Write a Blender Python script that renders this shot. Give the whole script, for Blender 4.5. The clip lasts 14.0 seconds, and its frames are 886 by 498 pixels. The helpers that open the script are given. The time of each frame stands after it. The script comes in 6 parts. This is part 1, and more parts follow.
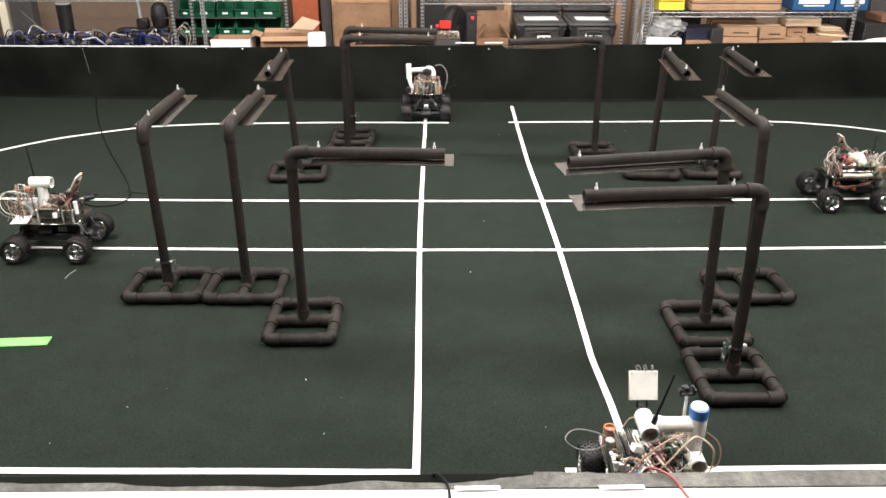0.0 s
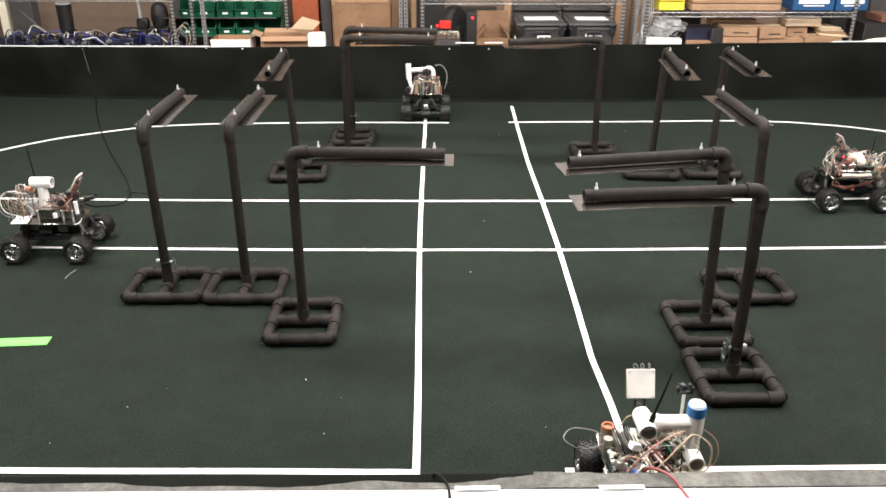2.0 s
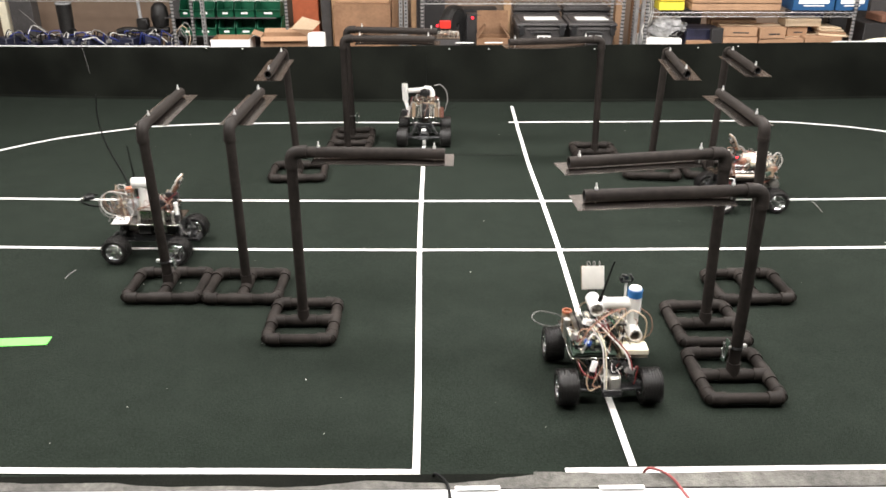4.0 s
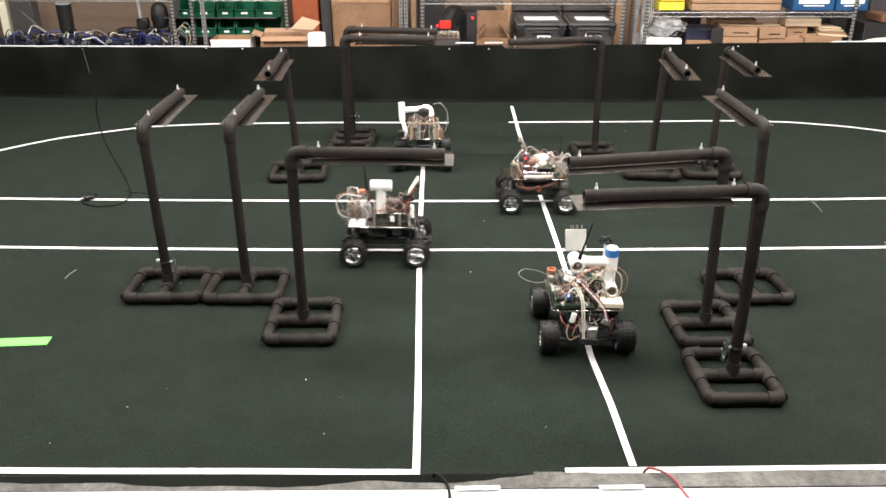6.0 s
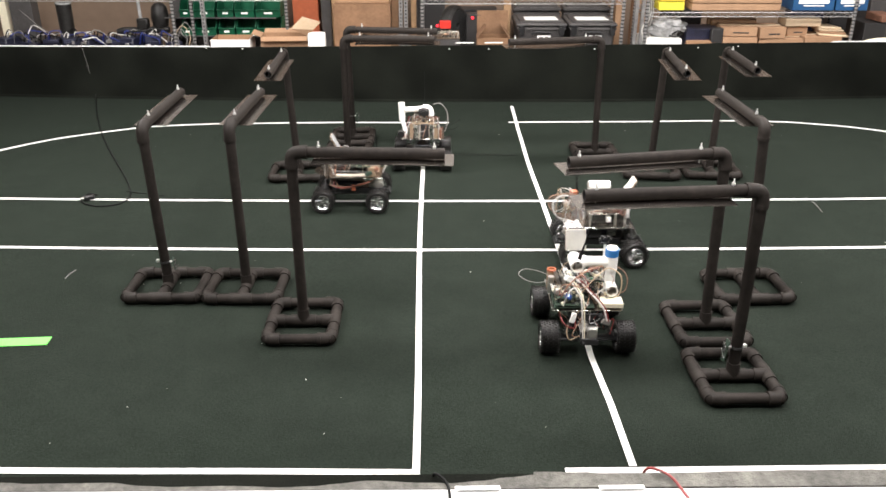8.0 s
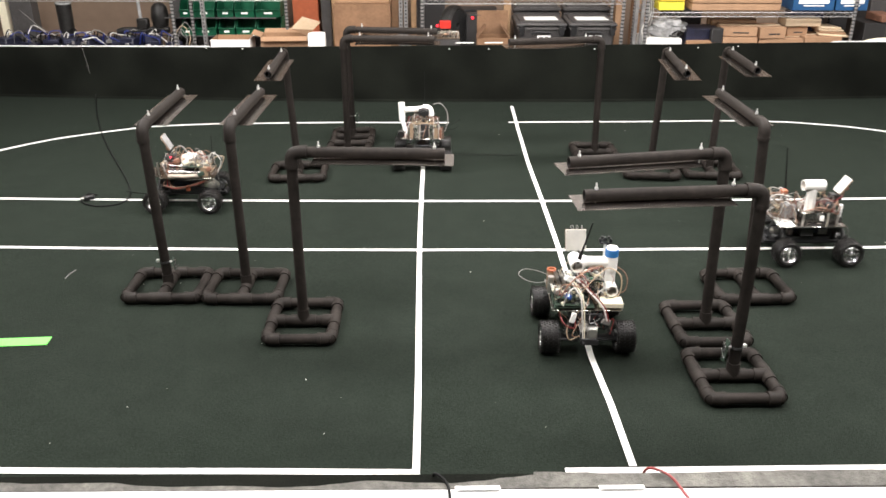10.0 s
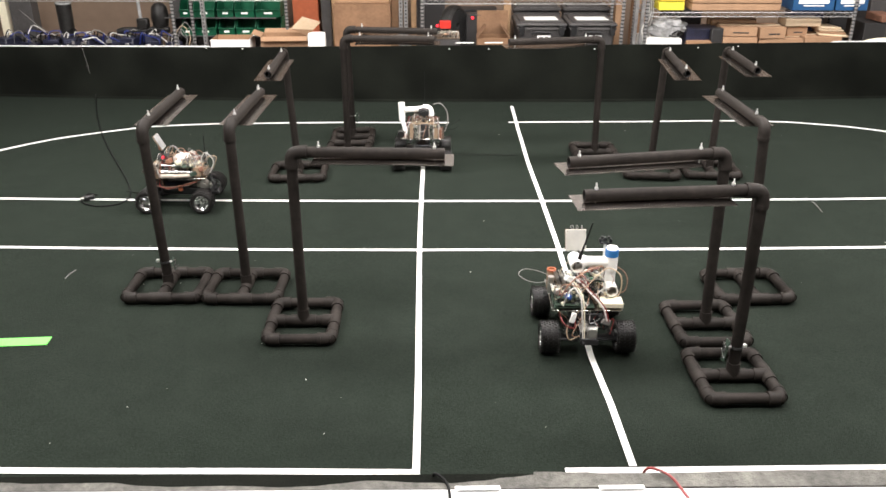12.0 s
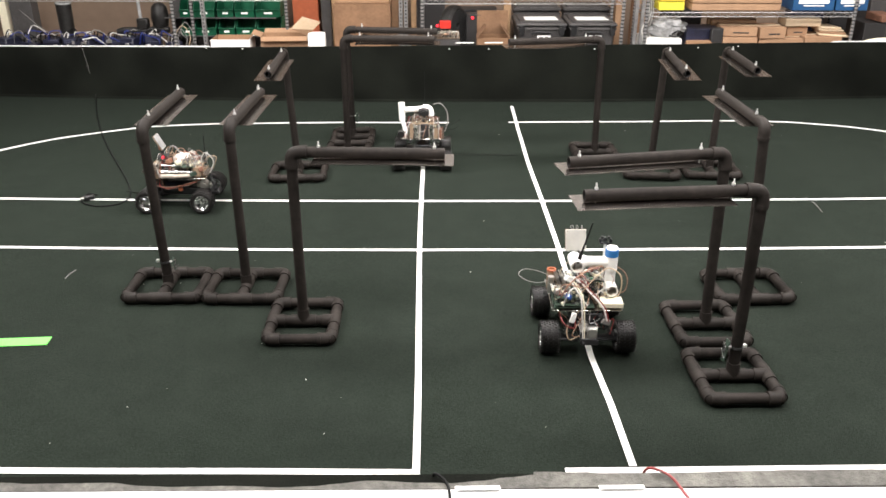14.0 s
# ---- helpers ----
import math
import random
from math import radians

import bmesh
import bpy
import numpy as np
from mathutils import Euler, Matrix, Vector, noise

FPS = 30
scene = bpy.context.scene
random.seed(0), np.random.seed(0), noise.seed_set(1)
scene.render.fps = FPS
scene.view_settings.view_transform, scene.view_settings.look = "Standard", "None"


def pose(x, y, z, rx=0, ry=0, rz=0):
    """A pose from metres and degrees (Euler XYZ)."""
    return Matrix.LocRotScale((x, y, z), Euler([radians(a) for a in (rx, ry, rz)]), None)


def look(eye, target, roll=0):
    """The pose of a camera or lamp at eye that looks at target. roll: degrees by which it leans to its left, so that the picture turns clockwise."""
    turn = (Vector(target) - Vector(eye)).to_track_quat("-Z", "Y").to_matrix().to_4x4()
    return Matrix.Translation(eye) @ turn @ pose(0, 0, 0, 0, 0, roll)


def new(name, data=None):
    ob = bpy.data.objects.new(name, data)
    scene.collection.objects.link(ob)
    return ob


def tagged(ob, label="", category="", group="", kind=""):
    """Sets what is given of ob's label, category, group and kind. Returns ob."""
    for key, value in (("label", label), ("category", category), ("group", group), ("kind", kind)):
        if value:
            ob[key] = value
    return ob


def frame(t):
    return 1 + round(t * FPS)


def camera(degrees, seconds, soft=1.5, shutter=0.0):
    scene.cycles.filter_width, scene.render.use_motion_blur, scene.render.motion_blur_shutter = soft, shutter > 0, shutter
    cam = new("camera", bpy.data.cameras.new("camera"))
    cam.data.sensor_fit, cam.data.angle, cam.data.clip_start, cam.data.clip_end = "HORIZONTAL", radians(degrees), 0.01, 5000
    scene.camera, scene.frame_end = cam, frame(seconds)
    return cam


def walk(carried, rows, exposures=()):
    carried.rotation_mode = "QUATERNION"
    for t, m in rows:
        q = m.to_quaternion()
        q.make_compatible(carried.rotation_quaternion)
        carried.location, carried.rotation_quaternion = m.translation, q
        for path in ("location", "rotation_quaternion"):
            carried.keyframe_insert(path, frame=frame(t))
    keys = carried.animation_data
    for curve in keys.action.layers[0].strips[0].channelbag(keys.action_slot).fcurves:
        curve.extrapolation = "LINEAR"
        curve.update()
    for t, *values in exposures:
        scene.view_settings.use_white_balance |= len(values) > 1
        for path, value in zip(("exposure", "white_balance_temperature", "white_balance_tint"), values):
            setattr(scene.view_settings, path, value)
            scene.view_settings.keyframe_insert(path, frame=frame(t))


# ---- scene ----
cam = camera(55.84, 14.0, soft=1.6, shutter=0.5)
EYE = (0.049, -3.389, 1.535)
CAM_POSE = look(EYE, (0.0862, -0.6564, 0.2981), 0.172)
walk(cam, [(0.0, CAM_POSE), (14.0, CAM_POSE)])

# ---- light ----
world = bpy.data.worlds.new("lab_air")
scene.world = world
world.use_nodes = True
world.node_tree.nodes["Background"].inputs[0].default_value = (0.9, 0.95, 1.0, 1)
world.node_tree.nodes["Background"].inputs[1].default_value = 0.05
scene.view_settings.exposure = 0.0
LAMP_WATTS = 92.0
CEILING_Z = 2.75
LAMPS = [(x, y) for y in (-1.75, -0.05, 1.40) for x in (-2.15, 0.5, 3.1)]
for lx, ly in LAMPS:
    ld = bpy.data.lights.new("troffer_glow", "AREA")
    ld.shape, ld.size, ld.size_y, ld.energy, ld.color = "RECTANGLE", 1.16, 0.56, LAMP_WATTS, (1.0, 0.955, 0.930)
    lamp = new("troffer_glow", ld)
    lamp.matrix_world = pose(lx, ly, CEILING_Z - 0.045)


# ---- materials ----
def mat(name, color, rough=0.6, metal=0.0, var=0.15, scale=30.0, bump=0.0, bump_scale=200.0, color2=None, spec=0.5, stain=0.0, stain_scale=3.0, per=0.0):
    """A node material: base colour broken by fine grain, wide stains, bump, and an optional per-object shift."""
    m = bpy.data.materials.new(name)
    m.use_nodes = True
    nt = m.node_tree
    b = nt.nodes["Principled BSDF"]
    b.inputs["Metallic"].default_value = metal
    b.inputs["Specular IOR Level"].default_value = spec
    co = nt.nodes.new("ShaderNodeTexCoord")
    n1 = nt.nodes.new("ShaderNodeTexNoise")
    n1.inputs["Scale"].default_value, n1.inputs["Detail"].default_value = scale, 5
    nt.links.new(co.outputs["Object"], n1.inputs["Vector"])
    n2 = nt.nodes.new("ShaderNodeTexNoise")
    n2.inputs["Scale"].default_value, n2.inputs["Detail"].default_value = stain_scale, 4
    nt.links.new(co.outputs["Object"], n2.inputs["Vector"])
    c2 = color2 or tuple(max(0.0, c * (1 - var * 2)) for c in color)
    ramp = nt.nodes.new("ShaderNodeMapRange")
    ramp.inputs[1].default_value, ramp.inputs[2].default_value = 0.3, 0.7
    nt.links.new(n1.outputs["Fac"], ramp.inputs[0])
    mix = nt.nodes.new("ShaderNodeMix")
    mix.data_type = "RGBA"
    mix.inputs[6].default_value, mix.inputs[7].default_value = (*c2, 1), (*color, 1)
    nt.links.new(ramp.outputs[0], mix.inputs[0])
    out = mix.outputs[2]
    if stain:
        r2 = nt.nodes.new("ShaderNodeMapRange")
        r2.inputs[1].default_value, r2.inputs[2].default_value = 0.35, 0.7
        r2.inputs[3].default_value, r2.inputs[4].default_value = 1 - stain, 1 + stain
        nt.links.new(n2.outputs["Fac"], r2.inputs[0])
        hsv = nt.nodes.new("ShaderNodeHueSaturation")
        nt.links.new(r2.outputs[0], hsv.inputs["Value"])
        nt.links.new(out, hsv.inputs["Color"])
        out = hsv.outputs[0]
    if per:
        oi = nt.nodes.new("ShaderNodeObjectInfo")
        r3 = nt.nodes.new("ShaderNodeMapRange")
        r3.inputs[3].default_value, r3.inputs[4].default_value = 1 - per, 1 + per
        nt.links.new(oi.outputs["Random"], r3.inputs[0])
        h3 = nt.nodes.new("ShaderNodeHueSaturation")
        nt.links.new(r3.outputs[0], h3.inputs["Value"])
        nt.links.new(out, h3.inputs["Color"])
        out = h3.outputs[0]
    nt.links.new(out, b.inputs["Base Color"])
    rr = nt.nodes.new("ShaderNodeMapRange")
    rr.inputs[3].default_value, rr.inputs[4].default_value = max(0.02, rough - 0.08), min(1.0, rough + 0.08)
    nt.links.new(n2.outputs["Fac"], rr.inputs[0])
    nt.links.new(rr.outputs[0], b.inputs["Roughness"])
    if bump:
        n3 = nt.nodes.new("ShaderNodeTexNoise")
        n3.inputs["Scale"].default_value, n3.inputs["Detail"].default_value = bump_scale, 3
        nt.links.new(co.outputs["Object"], n3.inputs["Vector"])
        bp = nt.nodes.new("ShaderNodeBump")
        bp.inputs["Strength"].default_value, bp.inputs["Distance"].default_value = bump, 0.004
        nt.links.new(n3.outputs["Fac"], bp.inputs["Height"])
        nt.links.new(bp.outputs[0], b.inputs["Normal"])
    return m


def glow(name, color, strength):
    m = bpy.data.materials.new(name)
    m.use_nodes = True
    b = m.node_tree.nodes["Principled BSDF"]
    b.inputs["Base Color"].default_value = (*color, 1)
    b.inputs["Emission Color"].default_value = (*color, 1)
    b.inputs["Emission Strength"].default_value = strength
    return m


CARPET = mat("carpet", (0.0205, 0.0263, 0.0208), 0.97, 0, 0.25, 150, 1.0, 380, (0.0112, 0.0147, 0.0113), 0.05, 0.10, 9.0)
FELT = mat("felt", (0.0090, 0.0098, 0.0078), 0.95, 0, 0.2, 220, 0.5, 300, (0.0052, 0.0062, 0.0048), 0.06, 0.40, 2.6)
TAPE = mat("white_tape", (0.84, 0.83, 0.80), 0.5, 0, 0.04, 60, 0.1, 120, None, 0.4, 0.05, 6)
GREEN_TAPE = mat("green_tape", (0.15, 0.72, 0.10), 0.5, 0, 0.06, 60, 0.1, 120)
GAFFER = mat("duct_tape", (0.125, 0.120, 0.106), 0.65, 0, 0.22, 70, 0.8, 220, None, 0.3, 0.35, 14)
BOARD_WHITE = mat("white_board", (0.85, 0.85, 0.84), 0.55, 0, 0.03, 20, 0, 100, None, 0.4, 0.03, 2)
PIPE = mat("charcoal_pipe", (0.0222, 0.0186, 0.0163), 0.62, 0, 0.15, 60, 0.15, 300, None, 0.10, 0.25, 12, 0.12)
FITTING = mat("charcoal_fitting", (0.0240, 0.0202, 0.0177), 0.58, 0, 0.15, 70, 0.15, 260, None, 0.12, 0.2, 15, 0.12)
# Inside of the charcoal pipe: the shade of the bore is in the colour.
BORE = mat("pipe_bore", (0.012, 0.011, 0.011), 0.8)
SHEET = mat("dull_aluminium_sheet", (0.38, 0.34, 0.31), 0.22, 1.0, 0.06, 40, 0.08, 50, None, 0.5, 0.1, 8)
STEEL = mat("zinc_bolt", (0.80, 0.80, 0.78), 0.35, 0.6, 0.05, 90)
DARK_STEEL = mat("dark_steel", (0.32, 0.31, 0.30), 0.25, 1.0, 0.2, 60)
RACK_CHROME = mat("rack_chrome", (0.40, 0.39, 0.385), 0.42, 0.65, 0.15, 40)
CHROME = mat("chrome", (0.74, 0.74, 0.74), 0.2, 1.0, 0.05, 60)
RUBBER = mat("tyre_rubber", (0.0140, 0.0128, 0.0118), 0.45, 0, 0.3, 80, 0.5, 300, None, 0.40, 0.3, 20)
BLACK = mat("black_plastic", (0.014, 0.014, 0.015), 0.4, 0, 0.15, 60, 0.05, 200)
PVC = mat("white_pvc", (0.84, 0.83, 0.79), 0.35, 0, 0.03, 30, 0.03, 120, None, 0.5, 0.04, 14)
# White pipe darkened for the shade in its bore; also colours the wrap.
PVC_IN = mat("pvc_bore", (0.62, 0.58, 0.52), 0.5, 0, 0.06, 40)
BLUE_TAPE = mat("blue_tape", (0.03, 0.17, 0.45), 0.5, 0, 0.1, 50, 0.1, 140)
ALU = mat("deck_aluminium", (0.62, 0.59, 0.55), 0.17, 1.0, 0.08, 50, 0.05, 60, None, 0.5, 0.15, 12)
PCB = mat("green_board", (0.040, 0.068, 0.048), 0.4, 0, 0.3, 160)
PCB_GREEN = mat("bright_green_board", (0.03, 0.20, 0.09), 0.4, 0, 0.2, 140)
PCB_TAN = mat("tan_board", (0.33, 0.235, 0.155), 0.5, 0, 0.15, 140)
PCB_BLUE = mat("blue_part", (0.04, 0.10, 0.38), 0.4, 0, 0.15, 100)
CHIP = mat("chip_black", (0.026, 0.025, 0.025), 0.45, 0, 0.1, 120)
TIN = mat("tin", (0.62, 0.60, 0.56), 0.3, 0.9, 0.1, 120)
GUN = mat("gunmetal", (0.10, 0.10, 0.10), 0.4, 0.7, 0.2, 80)
PANEL = mat("sensor_panel", (0.80, 0.78, 0.72), 0.5, 0, 0.05, 40)
COPPER = mat("copper", (0.26, 0.125, 0.08), 0.5, 0.2, 0.2, 120)
WRAP = mat("pale_wrap", (0.52, 0.44, 0.37), 0.5, 0, 0.12, 60, 0.3, 90)
IVORY = mat("ivory_plastic", (0.78, 0.72, 0.55), 0.5, 0, 0.05, 60)
PAPER = mat("white_paper", (0.86, 0.85, 0.82), 0.7, 0, 0.03, 40)
RED = mat("red_plastic", (0.62, 0.03, 0.02), 0.4, 0, 0.1, 60)
ORANGE = mat("orange_plastic", (0.42, 0.13, 0.06), 0.45, 0, 0.1, 60)
LED = glow("red_led", (1.0, 0.02, 0.035), 2.6)
LED_WHITE = glow("white_led", (0.62, 0.72, 1.0), 1.6)
W_WHITE = mat("wire_white", (0.72, 0.70, 0.66), 0.45)
W_GREY = mat("wire_grey", (0.22, 0.21, 0.20), 0.45)
W_BROWN = mat("wire_brown", (0.19, 0.10, 0.065), 0.45)
W_ORANGE = mat("wire_orange", (0.42, 0.24, 0.165), 0.45)
W_RED = mat("wire_red", (0.25, 0.03, 0.028), 0.4)
W_BLACK = mat("wire_black", (0.006, 0.006, 0.006), 0.6, spec=0.15)
W_YELLOW = mat("wire_yellow", (0.50, 0.38, 0.255), 0.45)
CARD = mat("cardboard", (0.37, 0.228, 0.138), 0.85, 0, 0.08, 90, 0.1, 160, None, 0.2, 0.1, 7, 0.10)
# Cardboard darkened in its colour to hold the shade of the shelves above.
CARD_SHADED = mat("shaded_cardboard", (0.24, 0.138, 0.080), 0.85, 0, 0.1, 60, 0.1, 160, None, 0.2, 0.15, 6, 0.08)
CARD_DARK = mat("cardboard_inside", (0.33, 0.19, 0.105), 0.9, 0, 0.1, 90)
CARD_LIGHT = mat("pale_cardboard", (0.66, 0.52, 0.36), 0.85, 0, 0.06, 90, 0.1, 160, None, 0.2, 0.08, 7, 0.08)
BIN_GREEN = mat("green_bin", (0.005, 0.088, 0.042), 0.4, 0, 0.1, 40, 0, 100, None, 0.5, 0.12, 8, 0.1)
TOTE = mat("tote_grey", (0.066, 0.062, 0.061), 0.5, 0, 0.12, 60, 0.1, 140, None, 0.4, 0.15, 8)
BEIGE = mat("beige_wall", (0.17, 0.120, 0.086), 0.8, 0, 0.05, 12, 0.1, 60, None, 0.3, 0.08, 1.5)
ROOM = mat("room_paint", (0.22, 0.21, 0.20), 0.85, 0, 0.03, 10, 0.05, 60, None, 0.3, 0.04, 1.0)
ROOM_FLOOR = mat("vinyl_tile", (0.42, 0.41, 0.38), 0.4, 0, 0.08, 30, 0.02, 60, None, 0.4, 0.1, 2)
DIFFUSER = glow("lamp_diffuser", (1.0, 0.965, 0.90), 2.0)
RUST = mat("red_brown_panel", (0.36, 0.085, 0.03), 0.6, 0, 0.1, 30, 0.05, 90)
NAVY = mat("navy_plastic", (0.012, 0.014, 0.035), 0.5, 0, 0.2, 50, 0.1, 140, None, 0.5, 0.3, 14, 0.2)
NAVY_BRIGHT = mat("blue_cable", (0.02, 0.035, 0.20), 0.45)
BLUE_CARD = mat("blue_print", (0.012, 0.07, 0.18), 0.5, 0, 0.06, 40)
YELLOW = mat("yellow_card", (0.72, 0.62, 0.05), 0.6, 0, 0.05, 60)
FILM = mat("grey_film", (0.40, 0.40, 0.40), 0.25, 0, 0.25, 25, 0.6, 40)
WOOD = mat("pine", (0.31, 0.19, 0.10), 0.6, 0, 0.12, 25)


# ---- mesh tools ----
def link(name, bm, material, parent=None, smooth=True):
    me = bpy.data.meshes.new(name)
    bmesh.ops.recalc_face_normals(bm, faces=bm.faces)
    bm.to_mesh(me)
    bm.free()
    for f in me.polygons:
        f.use_smooth = smooth
    if smooth:
        me.set_sharp_from_angle(angle=radians(38))
    for m in (material if isinstance(material, (list, tuple)) else [material]):
        me.materials.append(m)
    ob = new(name, me)
    ob.parent = parent
    return ob


def part(name, bm, material, parent, label=""):
    return tagged(link(name, bm, material, parent), label)


def thing(name, label, category, m=None, group=""):
    e = new(name)
    e.empty_display_size = 0.05
    if m is not None:
        e.matrix_world = m
    return tagged(e, label, category, group)


def box(bm, size, at=(0, 0, 0), turn=(0, 0, 0), bevel=0.0, mi=0):
    m = pose(*at, *turn) @ Matrix.Diagonal((*size, 1))
    r = bmesh.ops.create_cube(bm, size=1, matrix=m)
    fs = {f for v in r["verts"] for f in v.link_faces}
    if bevel:
        es = {e for v in r["verts"] for e in v.link_edges}
        g = bmesh.ops.bevel(bm, geom=list(es), offset=bevel, segments=1, affect="EDGES", profile=0.5)
        fs = set(g["faces"]) | {f for f in fs if f.is_valid}
    for f in fs:
        if f.is_valid:
            f.material_index = mi
    return bm


def basis(a, b):
    a, b = Vector(a), Vector(b)
    d = b - a
    return Matrix.Translation((a + b) / 2) @ d.to_track_quat("Z", "Y").to_matrix().to_4x4(), d.length


def rod(bm, a, b, r, seg=16, r2=None, mi=0):
    m, l = basis(a, b)
    g = bmesh.ops.create_cone(bm, cap_ends=True, segments=seg, radius1=r, radius2=r if r2 is None else r2, depth=l, matrix=m)
    for f in {f for v in g["verts"] for f in v.link_faces}:
        f.material_index = mi
    return bm


def lathe(bm, profile, m=None, seg=24, mi=0, closed=False):
    """Turns a profile of (radius, height) about z, then places it by m."""
    m = m or Matrix()
    rings = []
    for r, h in profile:
        rings.append([bm.verts.new(m @ Vector((r * math.cos(2 * math.pi * i / seg), r * math.sin(2 * math.pi * i / seg), h))) for i in range(seg)])
    pairs = list(zip(rings, rings[1:])) + ([(rings[-1], rings[0])] if closed else [])
    for a, b in pairs:
        for i in range(seg):
            f = bm.faces.new((a[i], a[(i + 1) % seg], b[(i + 1) % seg], b[i]))
            f.material_index = mi
    return bm


def hollow(bm, a, b, r, wall=0.004, seg=20):
    """An open-ended pipe; its bore takes the second material."""
    m, l = basis(a, b)
    h = l / 2
    lathe(bm, [(r - wall, -h), (r, -h), (r, h), (r - wall, h)], m, seg)
    lathe(bm, [(r - wall, h), (r - wall, -h)], m, seg, 1)
    return bm


def smooth_path(points, n=6):
    ps = [Vector(p) for p in points]
    ps = [2 * ps[0] - ps[1]] + ps + [2 * ps[-1] - ps[-2]]
    out = []
    for i in range(1, len(ps) - 2):
        p0, p1, p2, p3 = ps[i - 1:i + 3]
        for k in range(n):
            t = k / n
            out.append(0.5 * (2 * p1 + (p2 - p0) * t + (2 * p0 - 5 * p1 + 4 * p2 - p3) * t * t + (3 * p1 - p0 - 3 * p2 + p3) * t ** 3))
    return out + [ps[-2]]


def sweep(bm, points, r, seg=8, n=6, mi=0, cap=True):
    ps = smooth_path(points, n) if n > 1 else [Vector(p) for p in points]
    rings, up = [], None
    for i, p in enumerate(ps):
        d = (ps[min(i + 1, len(ps) - 1)] - ps[max(i - 1, 0)]).normalized()
        if up is None:
            up = d.orthogonal().normalized()
        up = (up - d * up.dot(d)).normalized()
        s = d.cross(up)
        rings.append([bm.verts.new(p + r * (math.cos(2 * math.pi * k / seg) * up + math.sin(2 * math.pi * k / seg) * s)) for k in range(seg)])
    for a, b in zip(rings, rings[1:]):
        for k in range(seg):
            bm.faces.new((a[k], a[(k + 1) % seg], b[(k + 1) % seg], b[k])).material_index = mi
    if cap:
        bm.faces.new(rings[0]).material_index = mi
        bm.faces.new(rings[-1][::-1]).material_index = mi
    return bm


def elbow(bm, corner, da, db, r, arm):
    """A rounded right-angled pipe fitting from corner + da*arm to corner + db*arm."""
    c, da, db = Vector(corner), Vector(da), Vector(db)
    pts = [c + da * arm, c + da * arm * 0.62]
    for k in range(1, 6):
        t = k / 6
        pts.append(c + da * arm * 0.62 * (1 - t) ** 2 + db * arm * 0.62 * t * t)
    pts += [c + db * arm * 0.62, c + db * arm]
    sweep(bm, pts, r, 16, 1)
    for d in (da, db):
        rod(bm, c + d * (arm - 0.012), c + d * (arm + 0.001), r * 1.05, 16)
    return bm


def ribbon(bm, points, width, thick=0.002, lift=0.0):
    """A flat strip lying along points on the ground."""
    ps = [Vector((*p[:2], lift)) for p in points]
    rows = []
    for i, p in enumerate(ps):
        d = (ps[min(i + 1, len(ps) - 1)] - ps[max(i - 1, 0)]).normalized()
        s = Vector((-d.y, d.x, 0)) * width / 2
        rows.append([bm.verts.new(q) for q in (p - s, p + s, p + s + Vector((0, 0, thick)), p - s + Vector((0, 0, thick)))])
    for a, b in zip(rows, rows[1:]):
        for k in range(4):
            bm.faces.new((a[k], a[(k + 1) % 4], b[(k + 1) % 4], b[k]))
    bm.faces.new(rows[0])
    bm.faces.new(rows[-1][::-1])
    return bm


def B():
    return bmesh.new()


# ---- the room ----
ROOM_X, ROOM_Y0, ROOM_Y1 = 5.2, -5.0, 3.75


def slab(name, size, at, material, label, category="wall"):
    bm = B()
    box(bm, size, at)
    return tagged(link(name, bm, material, None, False), label, category, "", "structure")


slab("floor", (2 * ROOM_X, ROOM_Y1 - ROOM_Y0, 0.1), (0, (ROOM_Y0 + ROOM_Y1) / 2, -0.066), ROOM_FLOOR, "grey vinyl tile floor of the lab room", "floor")
slab("ceiling", (2 * ROOM_X, ROOM_Y1 - ROOM_Y0, 0.1), (0, (ROOM_Y0 + ROOM_Y1) / 2, CEILING_Z + 0.05), ROOM, "white painted ceiling of the lab room", "ceiling")
slab("wall_north", (2 * ROOM_X + 0.2, 0.1, CEILING_Z + 0.1), (0, ROOM_Y1 + 0.05, CEILING_Z / 2), BEIGE, "beige painted wall behind the storage racks")
# Unseen white band, added so the gates' metal sheets mirror something bright.
slab("wall_north_reflect_band", (2 * ROOM_X - 0.2, 0.02, 0.82), (0, ROOM_Y1 - 0.008, 2.32), BOARD_WHITE, "unseen white wall band added for the gate sheets to reflect")
slab("wall_south", (2 * ROOM_X + 0.2, 0.1, CEILING_Z + 0.1), (0, ROOM_Y0 - 0.05, CEILING_Z / 2), ROOM, "plain painted wall closing the lab room")
slab("wall_east", (0.1, ROOM_Y1 - ROOM_Y0, CEILING_Z + 0.1), (ROOM_X + 0.05, (ROOM_Y0 + ROOM_Y1) / 2, CEILING_Z / 2), ROOM, "plain painted side wall of the lab room")
slab("wall_west", (0.1, ROOM_Y1 - ROOM_Y0, CEILING_Z + 0.1), (-ROOM_X - 0.05, (ROOM_Y0 + ROOM_Y1) / 2, CEILING_Z / 2), ROOM, "plain painted side wall of the lab room")


